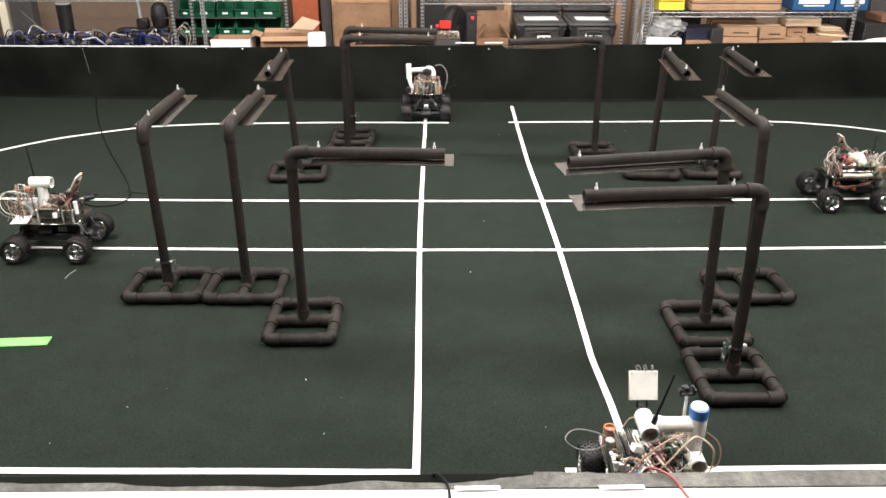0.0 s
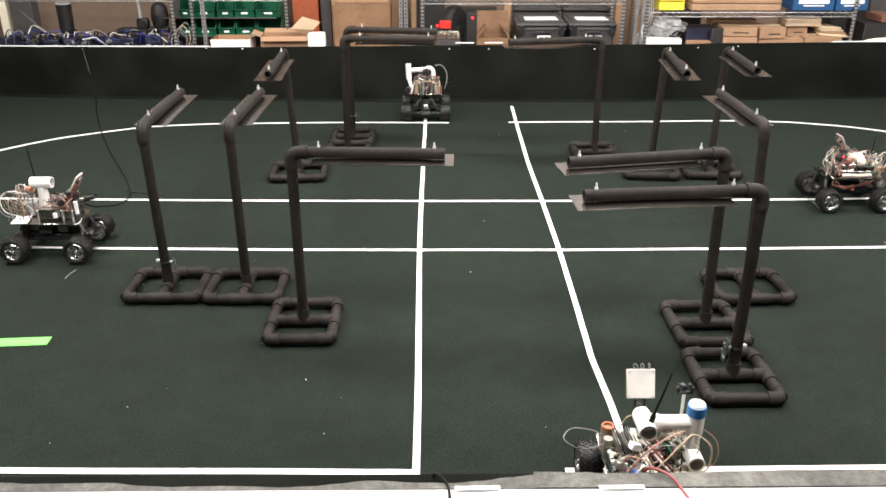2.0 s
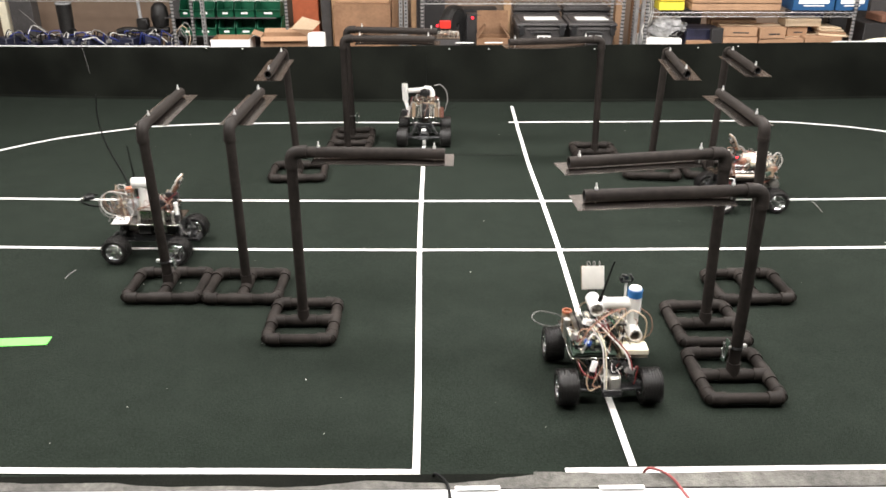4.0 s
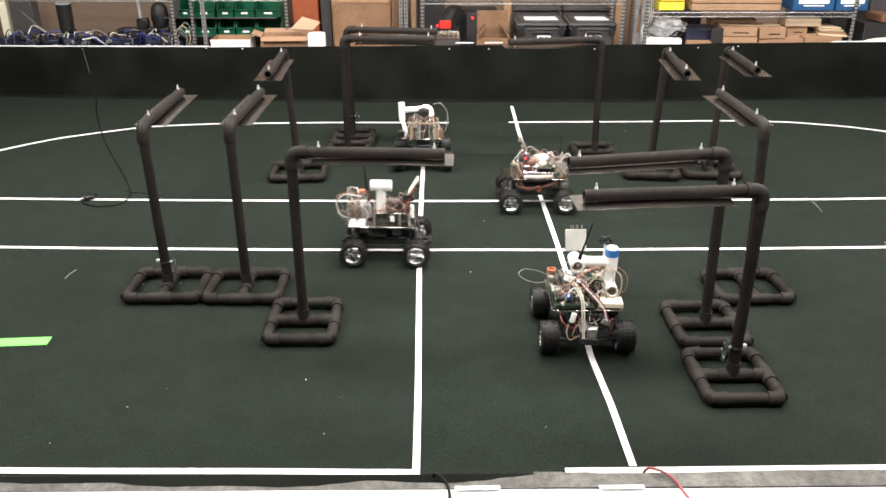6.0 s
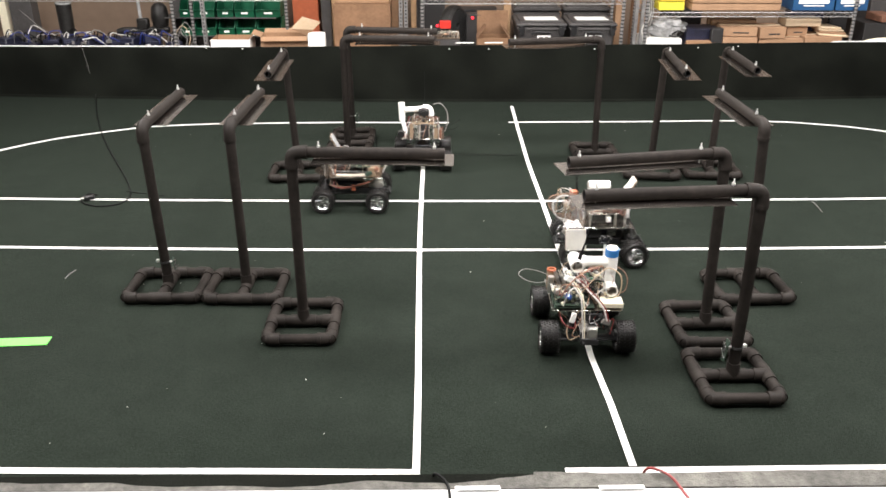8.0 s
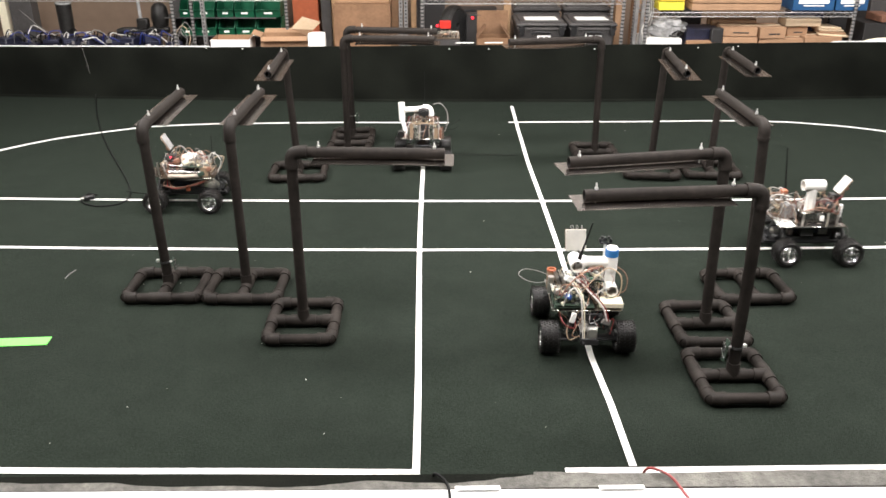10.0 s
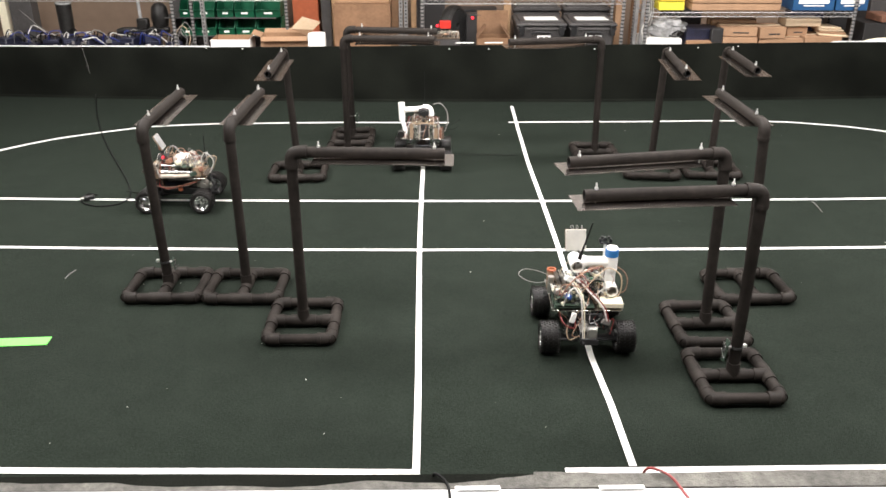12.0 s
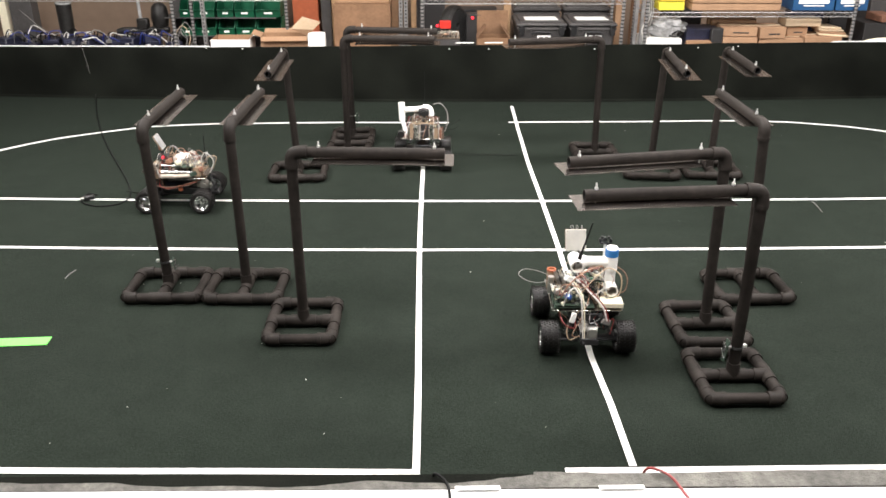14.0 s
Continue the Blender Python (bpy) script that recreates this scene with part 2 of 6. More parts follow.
def ceiling_light(x, y):
    e = thing("ceiling_light", "white recessed fluorescent ceiling light, switched on", "ceiling light", pose(x, y, CEILING_Z), "ceiling lights of the lab")
    bm = B()
    for sx, sy, ax, ay in ((1.24, 0.03, 0, 0.305), (1.24, 0.03, 0, -0.305), (0.03, 0.58, 0.605, 0), (0.03, 0.58, -0.605, 0)):
        box(bm, (sx, sy, 0.04), (ax, ay, -0.02))
    part("frame", bm, BOARD_WHITE, e)
    bm = B()
    box(bm, (1.18, 0.58, 0.012), (0, 0, -0.02))
    part("diffuser", bm, DIFFUSER, e)
    return e


for lx, ly in LAMPS:
    ceiling_light(lx, ly)

# ---- the field: carpet, felt walls, tape ----
FIELD_X0, FIELD_X1, FIELD_Y0, FIELD_Y1 = -3.3, 4.1, -2.05, 2.66
nx, ny = 120, 84
bm = B()
grid = []
for j in range(ny + 1):
    row = []
    for i in range(nx + 1):
        x = FIELD_X0 - 0.05 + (FIELD_X1 - FIELD_X0 + 0.1) * i / nx
        y = FIELD_Y0 - 0.02 + (FIELD_Y1 - FIELD_Y0 + 0.16) * j / ny
        row.append(bm.verts.new((x, y, 0.0012 * noise.noise(Vector((x * 1.3, y * 1.3, 0))) - 0.0012)))
    grid.append(row)
for j in range(ny):
    for i in range(nx):
        bm.faces.new((grid[j][i], grid[j][i + 1], grid[j + 1][i + 1], grid[j + 1][i]))
edge = bmesh.ops.extrude_edge_only(bm, edges=[e for e in bm.edges if e.is_boundary])
for v in [v for v in edge["geom"] if isinstance(v, bmesh.types.BMVert)]:
    v.co.z = -0.014
carpet = tagged(link("ground", bm, CARPET), "dark green-black carpet covering the robot field", "carpet", "", "structure")


def wall_curve(x):
    return 2.633 + 0.0125 * (x - 0.5) ** 2


def wall_top(x):
    """Height of the felt's upper edge, a little lower towards the west end."""
    heights = WALL_TOP
    for (xa, za), (xb, zb) in zip(heights, heights[1:]):
        if x <= xb:
            return za + (zb - za) * max(0.0, x - xa) / (xb - xa)
    return heights[-1][1]


WALL_TOP = [(-3.3, 0.3551), (-3.11, 0.3551), (-2.26, 0.3661), (-1.47, 0.3734), (-0.78, 0.3829), (-0.21, 0.3898), (0.39, 0.3972), (1.0, 0.3989), (1.72, 0.4003), (2.23, 0.4059), (3.07, 0.4039), (3.37, 0.4016), (4.1, 0.4016)]


def far_wall():
    """Foam board with black felt draped down its inner face."""
    bm = B()
    n = 160
    prev = None
    for i in range(n + 1):
        x = FIELD_X0 + (FIELD_X1 - FIELD_X0) * i / n
        top = wall_top(x) + 0.002 * noise.noise(Vector((x * 3, 0, 4)))
        y = wall_curve(x) + 0.004 * noise.noise(Vector((x * 4, 1, 0)))
        sag = 0.006 * noise.noise(Vector((x * 2.2, 7, 0)))
        cur = [bm.verts.new(p) for p in ((x, y - 0.03, 0.001), (x, y - 0.006, 0.012), (x, y + sag, 0.06), (x, y + sag * 1.4 + 0.012, top * 0.5), (x, y + 0.02, top - 0.012), (x, y + 0.024, top), (x, y + 0.034, top), (x, y + 0.034, 0.0))]
        if prev:
            for k in range(7):
                bm.faces.new((prev[k], cur[k], cur[k + 1], prev[k + 1]))
        prev = cur
    return link("wall_felt_far", bm, FELT)


tagged(far_wall(), "low field wall covered in draped black felt", "field wall", "", "structure")
bm = B()
prev = None
for i in range(61):
    x = FIELD_X0 + (FIELD_X1 - FIELD_X0) * i / 60
    top = wall_top(x) + (-0.03 if -1.5 < x < 2.95 else 0.004)
    y = wall_curve(x) + 0.037
    cur = [bm.verts.new(p) for p in ((x, y, 0), (x, y, top), (x, y + 0.02, top), (x, y + 0.02, 0))]
    if prev:
        for k in range(4):
            bm.faces.new((prev[k], cur[k], cur[(k + 1) % 4], prev[(k + 1) % 4]))
    prev = cur
tagged(link("trim_board_far", bm, BOARD_WHITE), "white foam board behind the felt wall", "board", "", "structure")
for name, x in (("wall_felt_west", FIELD_X0 - 0.02), ("wall_felt_east", FIELD_X1 + 0.02)):
    slab(name, (0.04, FIELD_Y1 - FIELD_Y0 + 0.2, 0.385), (x, 0.35, 0.1925), FELT, "low field wall covered in black felt", "field wall")
NEAR_Y, NEAR_Z = -1.99, 0.385
slab("wall_felt_near", (FIELD_X1 - FIELD_X0, 0.045, NEAR_Z), ((FIELD_X0 + FIELD_X1) / 2, NEAR_Y - 0.0225, NEAR_Z / 2), FELT, "low near field wall covered in black felt", "field wall")
slab("trim_board_near", (FIELD_X1 - FIELD_X0, 0.42, 0.03), ((FIELD_X0 + FIELD_X1) / 2, NEAR_Y - 0.261, NEAR_Z - 0.013), BOARD_WHITE, "white table board along the near field wall", "board")
slab("trim_board_front", (FIELD_X1 - FIELD_X0, 0.03, NEAR_Z - 0.030), ((FIELD_X0 + FIELD_X1) / 2, NEAR_Y - 0.44, (NEAR_Z - 0.030) / 2), BOARD_WHITE, "white upright board carrying the near table", "board")


def edge_at(line, x):
    """The y of a broken line of (x, y) at x."""
    for (xa, ya), (xb, yb) in zip(line, line[1:]):
        if x <= xb:
            t = max(0.0, x - xa) / (xb - xa)
            return ya + (yb - ya) * t * t * (3 - 2 * t)
    return line[-1][1]


def duct_tape_strip(inner, outer, seed, lift):
    """A strip of tape along the near wall's top edge, with a wavering inner edge that curls up a little."""
    bm = B()
    prev = None
    x0, x1 = inner[0][0], inner[-1][0]
    n = max(8, int((x1 - x0) / 0.01))
    for i in range(n + 1):
        x = x0 + (x1 - x0) * i / n
        w = 0.0012 * noise.noise(Vector((x * 22, seed, 3))) + 0.0006 * noise.noise(Vector((x * 90, seed, 1)))
        ya, yb = edge_at(inner, x) + w, edge_at(outer, x)
        yb = min(yb, ya - 0.002)
        zt = NEAR_Z + lift
        ym = ya + (yb - ya) * 0.4
        wrinkle = 0.0008 * noise.noise(Vector((x * 40, seed, 8)))
        cur = [bm.verts.new(p) for p in ((x, ya + 0.001, zt - 0.002), (x, ya, zt + 0.002), (x, ym, zt + 0.0005 + wrinkle), (x, yb, zt), (x, yb, zt - 0.003))]
        if prev:
            for k in range(4):
                bm.faces.new((prev[k], cur[k], cur[k + 1], prev[k + 1]))
        prev = cur
    return tagged(link("duct_tape", bm, GAFFER), "grey duct tape strip along the near wall's top edge", "tape", "duct tape on the near wall")


duct_tape_strip([(-1.4, -2.020), (-0.84, -2.015), (-0.78, -2.019), (-0.62, -2.017), (-0.547, -2.027), (-0.49, -2.031), (-0.37, -2.029), (-0.26, -2.034), (-0.20, -2.031), (-0.144, -2.024), (-0.087, -2.015), (0.03, -2.023)], [(-1.4, -2.039), (0.1, -2.040)], 2.3, 0.003)
duct_tape_strip([(0.028, -2.024), (0.088, -2.026), (0.146, -2.019), (0.205, -2.009), (0.262, -2.001)], [(0.02, -2.040), (0.27, -2.040)], 9.1, 0.004)
duct_tape_strip([(0.258, -1.994), (0.372, -1.996), (0.394, -2.000), (0.56, -2.000), (0.68, -1.996), (0.80, -1.993), (1.5, -1.990)], [(0.25, -2.040), (1.5, -2.040)], 5.7, 0.006)


for sx, sw in ((0.139, 0.092), (0.433, 0.092)):
    patch = thing("paper_patch", "white paper patch over the duct tape's edge", "paper", pose(sx, -2.0420, NEAR_Z + 0.0070), "paper patches on the near wall")
    bm = B()
    box(bm, (sw, 0.011, 0.001), (0, 0, 0), (0, 0, 0.6))
    part("sheet", bm, BOARD_WHITE, patch)


def wavy(a, b, amp, seed, n=40):
    a, b = Vector((*a, 0)), Vector((*b, 0))
    d = (b - a).normalized()
    s = Vector((-d.y, d.x, 0))
    return [a + (b - a) * i / n + s * amp * noise.noise(Vector((i * 0.16, seed, 0))) for i in range(n + 1)]


def tape_line(points, width, label="white tape line stuck on the dark carpet", material=TAPE, lift=0.0005):
    bm = B()
    ribbon(bm, points, width, 0.0016, lift)
    return tagged(link("tape_line", bm, material), label, "tape", "tape lines on the carpet" if material is TAPE else "")


# straight lanes
def bowed(x0, x1, a, b, c, seed, n=120):
    """A nearly straight line y = a + b x + c x x with a slight waver."""
    xs = [x0 + (x1 - x0) * i / n for i in range(n + 1)]
    return [(x, a + b * x + c * x * x + 0.004 * noise.noise(Vector((x * 2.2, seed, 0)))) for x in xs]


tape_line(bowed(-3.0, 3.4, -0.0105, -0.008, 0.0081, 1.0), 0.020)
tape_line(bowed(-3.0, 3.4, 0.5930, -0.0062, 0.0070, 4.0), 0.020, lift=0.0006)
tape_line(wavy((0.004, 2.14), (-0.005, 1.15), 0.005, 6.0), 0.021, lift=0.0022)
tape_line(smooth_path([(-0.004, 1.13, 0), (-0.008, 0.6, 0), (-0.009, 0.0, 0), (-0.002, -0.8, 0), (0.001, -1.2, 0), (0.001, -1.97, 0)], 8), 0.021, lift=0.0023)
tape_line([(0.617, 2.47), (0.607, 1.9), (0.600, 1.2), (0.607, 0.62), (0.611, 0.0), (0.604, -0.55), (0.597, -0.92), (0.610, -1.20), (0.614, -1.495)], 0.021, lift=0.0024)
tape_line(wavy((-3.2, -1.466), (0.0, -1.515), 0.002, 9.0), 0.024, lift=0.0007)
tape_line(wavy((0.42, -1.513), (4.0, -1.490), 0.002, 10.0), 0.024, lift=0.0008)
tape_line([(0.60, -1.53), (0.66, -1.53)], 0.02, lift=0.0030)
# far lane with its two bends
tape_line(smooth_path([(-2.70, 1.20, 0), (-2.635, 1.32, 0), (-2.54, 1.447, 0), (-2.426, 1.571, 0), (-2.30, 1.683, 0), (-2.158, 1.774, 0), (-2.008, 1.856, 0), (-1.90, 1.912, 0), (-1.79, 1.955, 0), (-1.573, 1.997, 0), (-1.32, 2.024, 0), (-0.948, 2.040, 0), (-0.574, 2.050, 0), (-0.197, 2.049, 0), (0.158, 2.042, 0)], 6), 0.021, lift=0.0009)
tape_line(smooth_path([(0.56, 2.055, 0), (0.94, 2.061, 0), (1.397, 2.066, 0), (1.705, 2.079, 0), (2.09, 2.084, 0), (2.331, 2.064, 0), (2.46, 2.048, 0), (2.627, 1.996, 0), (2.792, 1.938, 0), (2.991, 1.828, 0), (3.15, 1.70, 0), (3.30, 1.52, 0)], 6), 0.021, lift=0.0010)
tape_line([(-1.75, -0.808), (-1.5, -0.798), (-1.321, -0.787)], 0.055, "bright green masking tape strip on the carpet", GREEN_TAPE, 0.0006)

# ---- pipe gates ----
POLE_R, FIT_R, GATE_H, BASE_U, BASE_V = 0.0188, 0.0222, 0.6765, 0.2275, 0.2749


def gate(x, y, base_turn, arm_turn, reach=0.53, lean=(0.0, 0.0), sag=0.0):
    """A slightly leaning pipe post on a ladder-shaped pipe foot; the arm at its top carries a metal sheet on two bolts."""
    g = thing("pipe_gate", "charcoal plastic pipe gate with a metal sheet under its arm", "pipe gate", pose(x, y, 0.0015, 0, 0, arm_turn), "pipe gates around the crossing")
    br, ar = radians(base_turn), radians(arm_turn)
    lx, ly = lean[0] * math.cos(ar) + lean[1] * math.sin(ar), lean[1] * math.cos(ar) - lean[0] * math.sin(ar)
    top = Matrix.Translation((lx, ly, 0))
    rot = lambda px, py, pz: (px * math.cos(br) - py * math.sin(br), px * math.sin(br) + py * math.cos(br), pz)
    z, u, v = FIT_R * 1.05, BASE_U / 2, BASE_V / 2
    corners = [(-u, -v), (u, -v), (u, v), (-u, v)]
    bx = lambda d: Vector(rot(*d, 0))
    for i in range(4):
        a, b = corners[i], corners[(i + 1) % 4]
        bm = B()
        rod(bm, rot(*a, z), rot(*b, z), POLE_R, 18)
        part("foot_rail", bm, PIPE, g)
    for cx, cy in corners:
        bm = B()
        elbow(bm, rot(cx, cy, z), bx((-math.copysign(1, cx), 0)), bx((0, -math.copysign(1, cy))), FIT_R, 0.046)
        part("elbow", bm, FITTING, g)
    bm = B()
    rod(bm, rot(-u, 0, z), rot(u, 0, z), POLE_R, 18)
    part("foot_crossbar", bm, PIPE, g)
    for s in (-1, 1):
        bm = B()
        rod(bm, rot(s * u, -0.045, z), rot(s * u, 0.045, z), FIT_R, 16)
        rod(bm, rot(s * u, 0, z), rot(s * (u - 0.045), 0, z), FIT_R, 16)
        part("tee", bm, FITTING, g)
    bm = B()
    rod(bm, rot(-0.045, 0, z), rot(0.045, 0, z), FIT_R, 16)
    rod(bm, (0, 0, z), (0, 0, z + 0.05), FIT_R, 16)
    part("post_tee", bm, FITTING, g)
    bm = B()
    rod(bm, (0, 0, z + 0.03), (lx, ly, GATE_H - 0.02), POLE_R, 20)
    part("post", bm, PIPE, g)
    bm = B()
    elbow(bm, (0, 0, GATE_H), Vector((0, 0, -1)), Vector((1, 0, 0)), FIT_R, 0.055)
    bm.transform(top)
    part("top_elbow", bm, FITTING, g)
    bm = B()
    hollow(bm, (0.04, 0, GATE_H), (reach, 0, GATE_H), POLE_R)
    bm.transform(top)
    part("arm", bm, [PIPE, BORE], g)
    bm = B()
    cx, l, w, zs = reach - 0.205, 0.47, 0.125, GATE_H - POLE_R - 0.0020
    nseg = 12
    prev = None
    for i in range(nseg + 1):
        t = i / nseg
        px = cx - l / 2 + l * t
        dz = 0.0015 * math.sin(t * 3.1) - 0.0016 - sag * math.sin(math.pi * t)
        cur = [bm.verts.new((px, q, zs + dz + e)) for q, e in ((-w / 2, 0.0), (w / 2, 0.0), (w / 2, 0.0015), (-w / 2, 0.0015))]
        if prev:
            for k in range(4):
                bm.faces.new((prev[k], cur[k], cur[(k + 1) % 4], prev[(k + 1) % 4]))
        else:
            bm.faces.new(cur)
        prev = cur
    bm.faces.new(prev[::-1])
    bm.transform(top)
    part("sheet", bm, SHEET, g, "dull aluminium sheet")
    for bxp in (0.095, reach - 0.035):
        bm = B()
        rod(bm, (bxp, 0, zs - 0.008), (bxp, 0, GATE_H + POLE_R + 0.019), 0.0024, 8)
        rod(bm, (bxp, 0, GATE_H + POLE_R - 0.001), (bxp, 0, GATE_H + POLE_R + 0.006), 0.0056, 6)
        rod(bm, (bxp, 0, GATE_H + POLE_R + 0.006), (bxp, 0, GATE_H + POLE_R + 0.012), 0.0042, 8, 0.0028)
        bm.transform(top)
        part("bolt", bm, STEEL, g, "bright zinc bolt")
    return g


def board_clip(x, y, z, turn, tall, wide):
    """A small sensor board clamped to a post."""
    c = thing("sensor_clip", "small silvery sensor board clamped to a gate post", "sensor", pose(x, y, z, 0, 0, turn), "sensors on the posts")
    bm = B()
    lathe(bm, [(POLE_R + 0.0005, -0.004), (POLE_R + 0.002, -0.004), (POLE_R + 0.002, 0.004), (POLE_R + 0.0005, 0.004)], None, 20, closed=True)
    part("clamp", bm, GUN, c)
    bm = B()
    box(bm, (0.003, wide, tall), (-0.038, 0.0, -0.01), (0, 8, 0), 0.0006)
    part("board", bm, PCB, c, "dark green circuit board")
    bm = B()
    rng = random.Random(3)
    for k in range(14):
        box(bm, (0.007, rng.uniform(0.005, 0.010), rng.uniform(0.005, 0.012)), (-0.043, rng.uniform(-0.36, 0.36) * wide, rng.uniform(-tall * 0.42, tall * 0.34) - 0.01), (0, 8, 0), 0.0006)
    tagged(part("component_cluster", bm, CHROME, c), "", "", "", "stuff")
    bm = B()
    rod(bm, (-0.037, 0, 0.0), (-0.018, 0, 0.0), 0.004, 8)
    box(bm, (0.012, 0.012, 0.01), (0.027, 0, 0.0))
    part("bracket", bm, STEEL, c)
    return c


# post place, foot turn relative to the arm, arm direction, arm length, lean of the top, sag of the sheet
GATES = [
    (-1.005, -0.389, 0.2, 90.3, 0.537, (-0.009, -0.021), 0.0), (-0.692, -0.398, 1.4, 87.9, 0.529, (-0.007, 0.0), 0.0), (-0.426, -0.685, 2.9, -2.6, 0.516, (0.001, -0.021), 0.0),
    (-0.686, 0.993, 0.9, -88.7, 0.539, (-0.032, -0.003), 0.0), (-0.452, 1.378, 0, -2.7, 0.512, (0.003, -0.014), 0.0), (-0.443, 1.652, 8.7, -7.6, 0.542, (-0.015, 0.004), 0.014),
    (1.005, 1.332, -9.3, 189.2, 0.535, (-0.007, 0.008), 0.010), (1.259, 1.020, -1.0, -94.8, 0.559, (0.019, -0.001), 0.0), (1.592, 1.027, -1.4, -92.2, 0.506, (0.013, 0.015), 0.0),
    (1.306, -0.414, -0.3, 91.5, 0.505, (-0.022, 0.021), 0.0), (1.046, -0.717, -9.3, 190.3, 0.553, (-0.013, -0.004), 0.002), (1.033, -1.063, -4.4, 184.9, 0.542, (-0.005, -0.015), 0.0)]
for gx, gy, bt, at, gr, ln, sg in GATES:
    gate(gx, gy, bt, at, gr, ln, sg)
board_clip(1.032, -1.066, 0.135, 10, 0.078, 0.022)
board_clip(-1.007, -0.393, 0.13, 172, 0.05, 0.014)
board_clip(-0.447, 1.653, 0.16, 160, 0.06, 0.026)


# ---- robot trucks ----
WHEEL_R, HALF_BASE, HALF_TRACK, TYRE_W = 0.057, 0.1325, 0.131, 0.067


def tyre_mesh():
    bm = B()
    w = TYRE_W / 2
    side = pose(0, 0, 0, 90)
    lathe(bm, [(0.034, -w * 0.80), (0.043, -w * 0.98), (0.050, -w * 0.95), (0.0535, -w * 0.72), (0.0545, 0), (0.0535, w * 0.72), (0.050, w * 0.95), (0.043, w * 0.98), (0.034, w * 0.80)], side, 30, closed=True)
    for row in range(7):
        for k in range(26):
            a = 2 * math.pi * (k + 0.5 * (row % 2)) / 26
            box(bm, (0.0046, w * 0.17, 0.0056), (math.cos(a) * 0.0548, (row - 3) * w * 0.275, -math.sin(a) * 0.0548), (0, math.degrees(a), 20 * (row % 2) - 10))
    me = bpy.data.meshes.new("tyre")
    bmesh.ops.recalc_face_normals(bm, faces=bm.faces)
    bm.to_mesh(me)
    bm.free()
    me.materials.append(RUBBER)
    return me


def rim_mesh(material, name):
    bm = B()
    side = pose(0, 0, 0, 90)
    w = TYRE_W / 2
    lathe(bm, [(0.0345, -w * 0.8), (0.0365, -w * 0.86), (0.0345, -w * 0.92), (0.031, -w * 0.80), (0.029, 0), (0.031, w * 0.80), (0.0345, w * 0.92), (0.0365, w * 0.86), (0.0345, w * 0.8)], side, 28)
    for s in (-1, 1):
        for k in range(6):
            a = math.pi / 3 * k
            box(bm, (0.025, 0.006, 0.0095), (math.cos(a) * 0.0205, s * w * 0.62, -math.sin(a) * 0.0205), (0, math.degrees(a), s * 8), 0.0015)
        rod(bm, (0, s * w * 0.4, 0), (0, s * w * 0.80, 0), 0.0105, 12, 0.008)
    me = bpy.data.meshes.new(name)
    bmesh.ops.recalc_face_normals(bm, faces=bm.faces)
    bm.to_mesh(me)
    bm.free()
    me.materials.append(material)
    return me


TYRE_ME, RIM_ME = tyre_mesh(), rim_mesh(CHROME, "rim")
RIM_DARK_ME = rim_mesh(BLACK, "rim_dark")


def wheel(truck, x, y, dark=False):
    bm = B()
    s = math.copysign(1, y)
    rod(bm, (0, -s * 0.028, 0), (0, s * 0.012, 0), 0.006, 8)
    rod(bm, (0, s * 0.024, 0), (0, s * 0.031, 0), 0.004, 6)
    w = part("wheel", bm, TIN, truck)
    w.location = (x, y, WHEEL_R)
    t = new("tyre", TYRE_ME)
    t.parent = w
    r = new("rim", RIM_DARK_ME if dark else RIM_ME)
    r.parent = w
    tagged(t, "black knobbly rubber tyre")
    tagged(r, "black plastic rim" if dark else "chrome spoked rim")
    return w


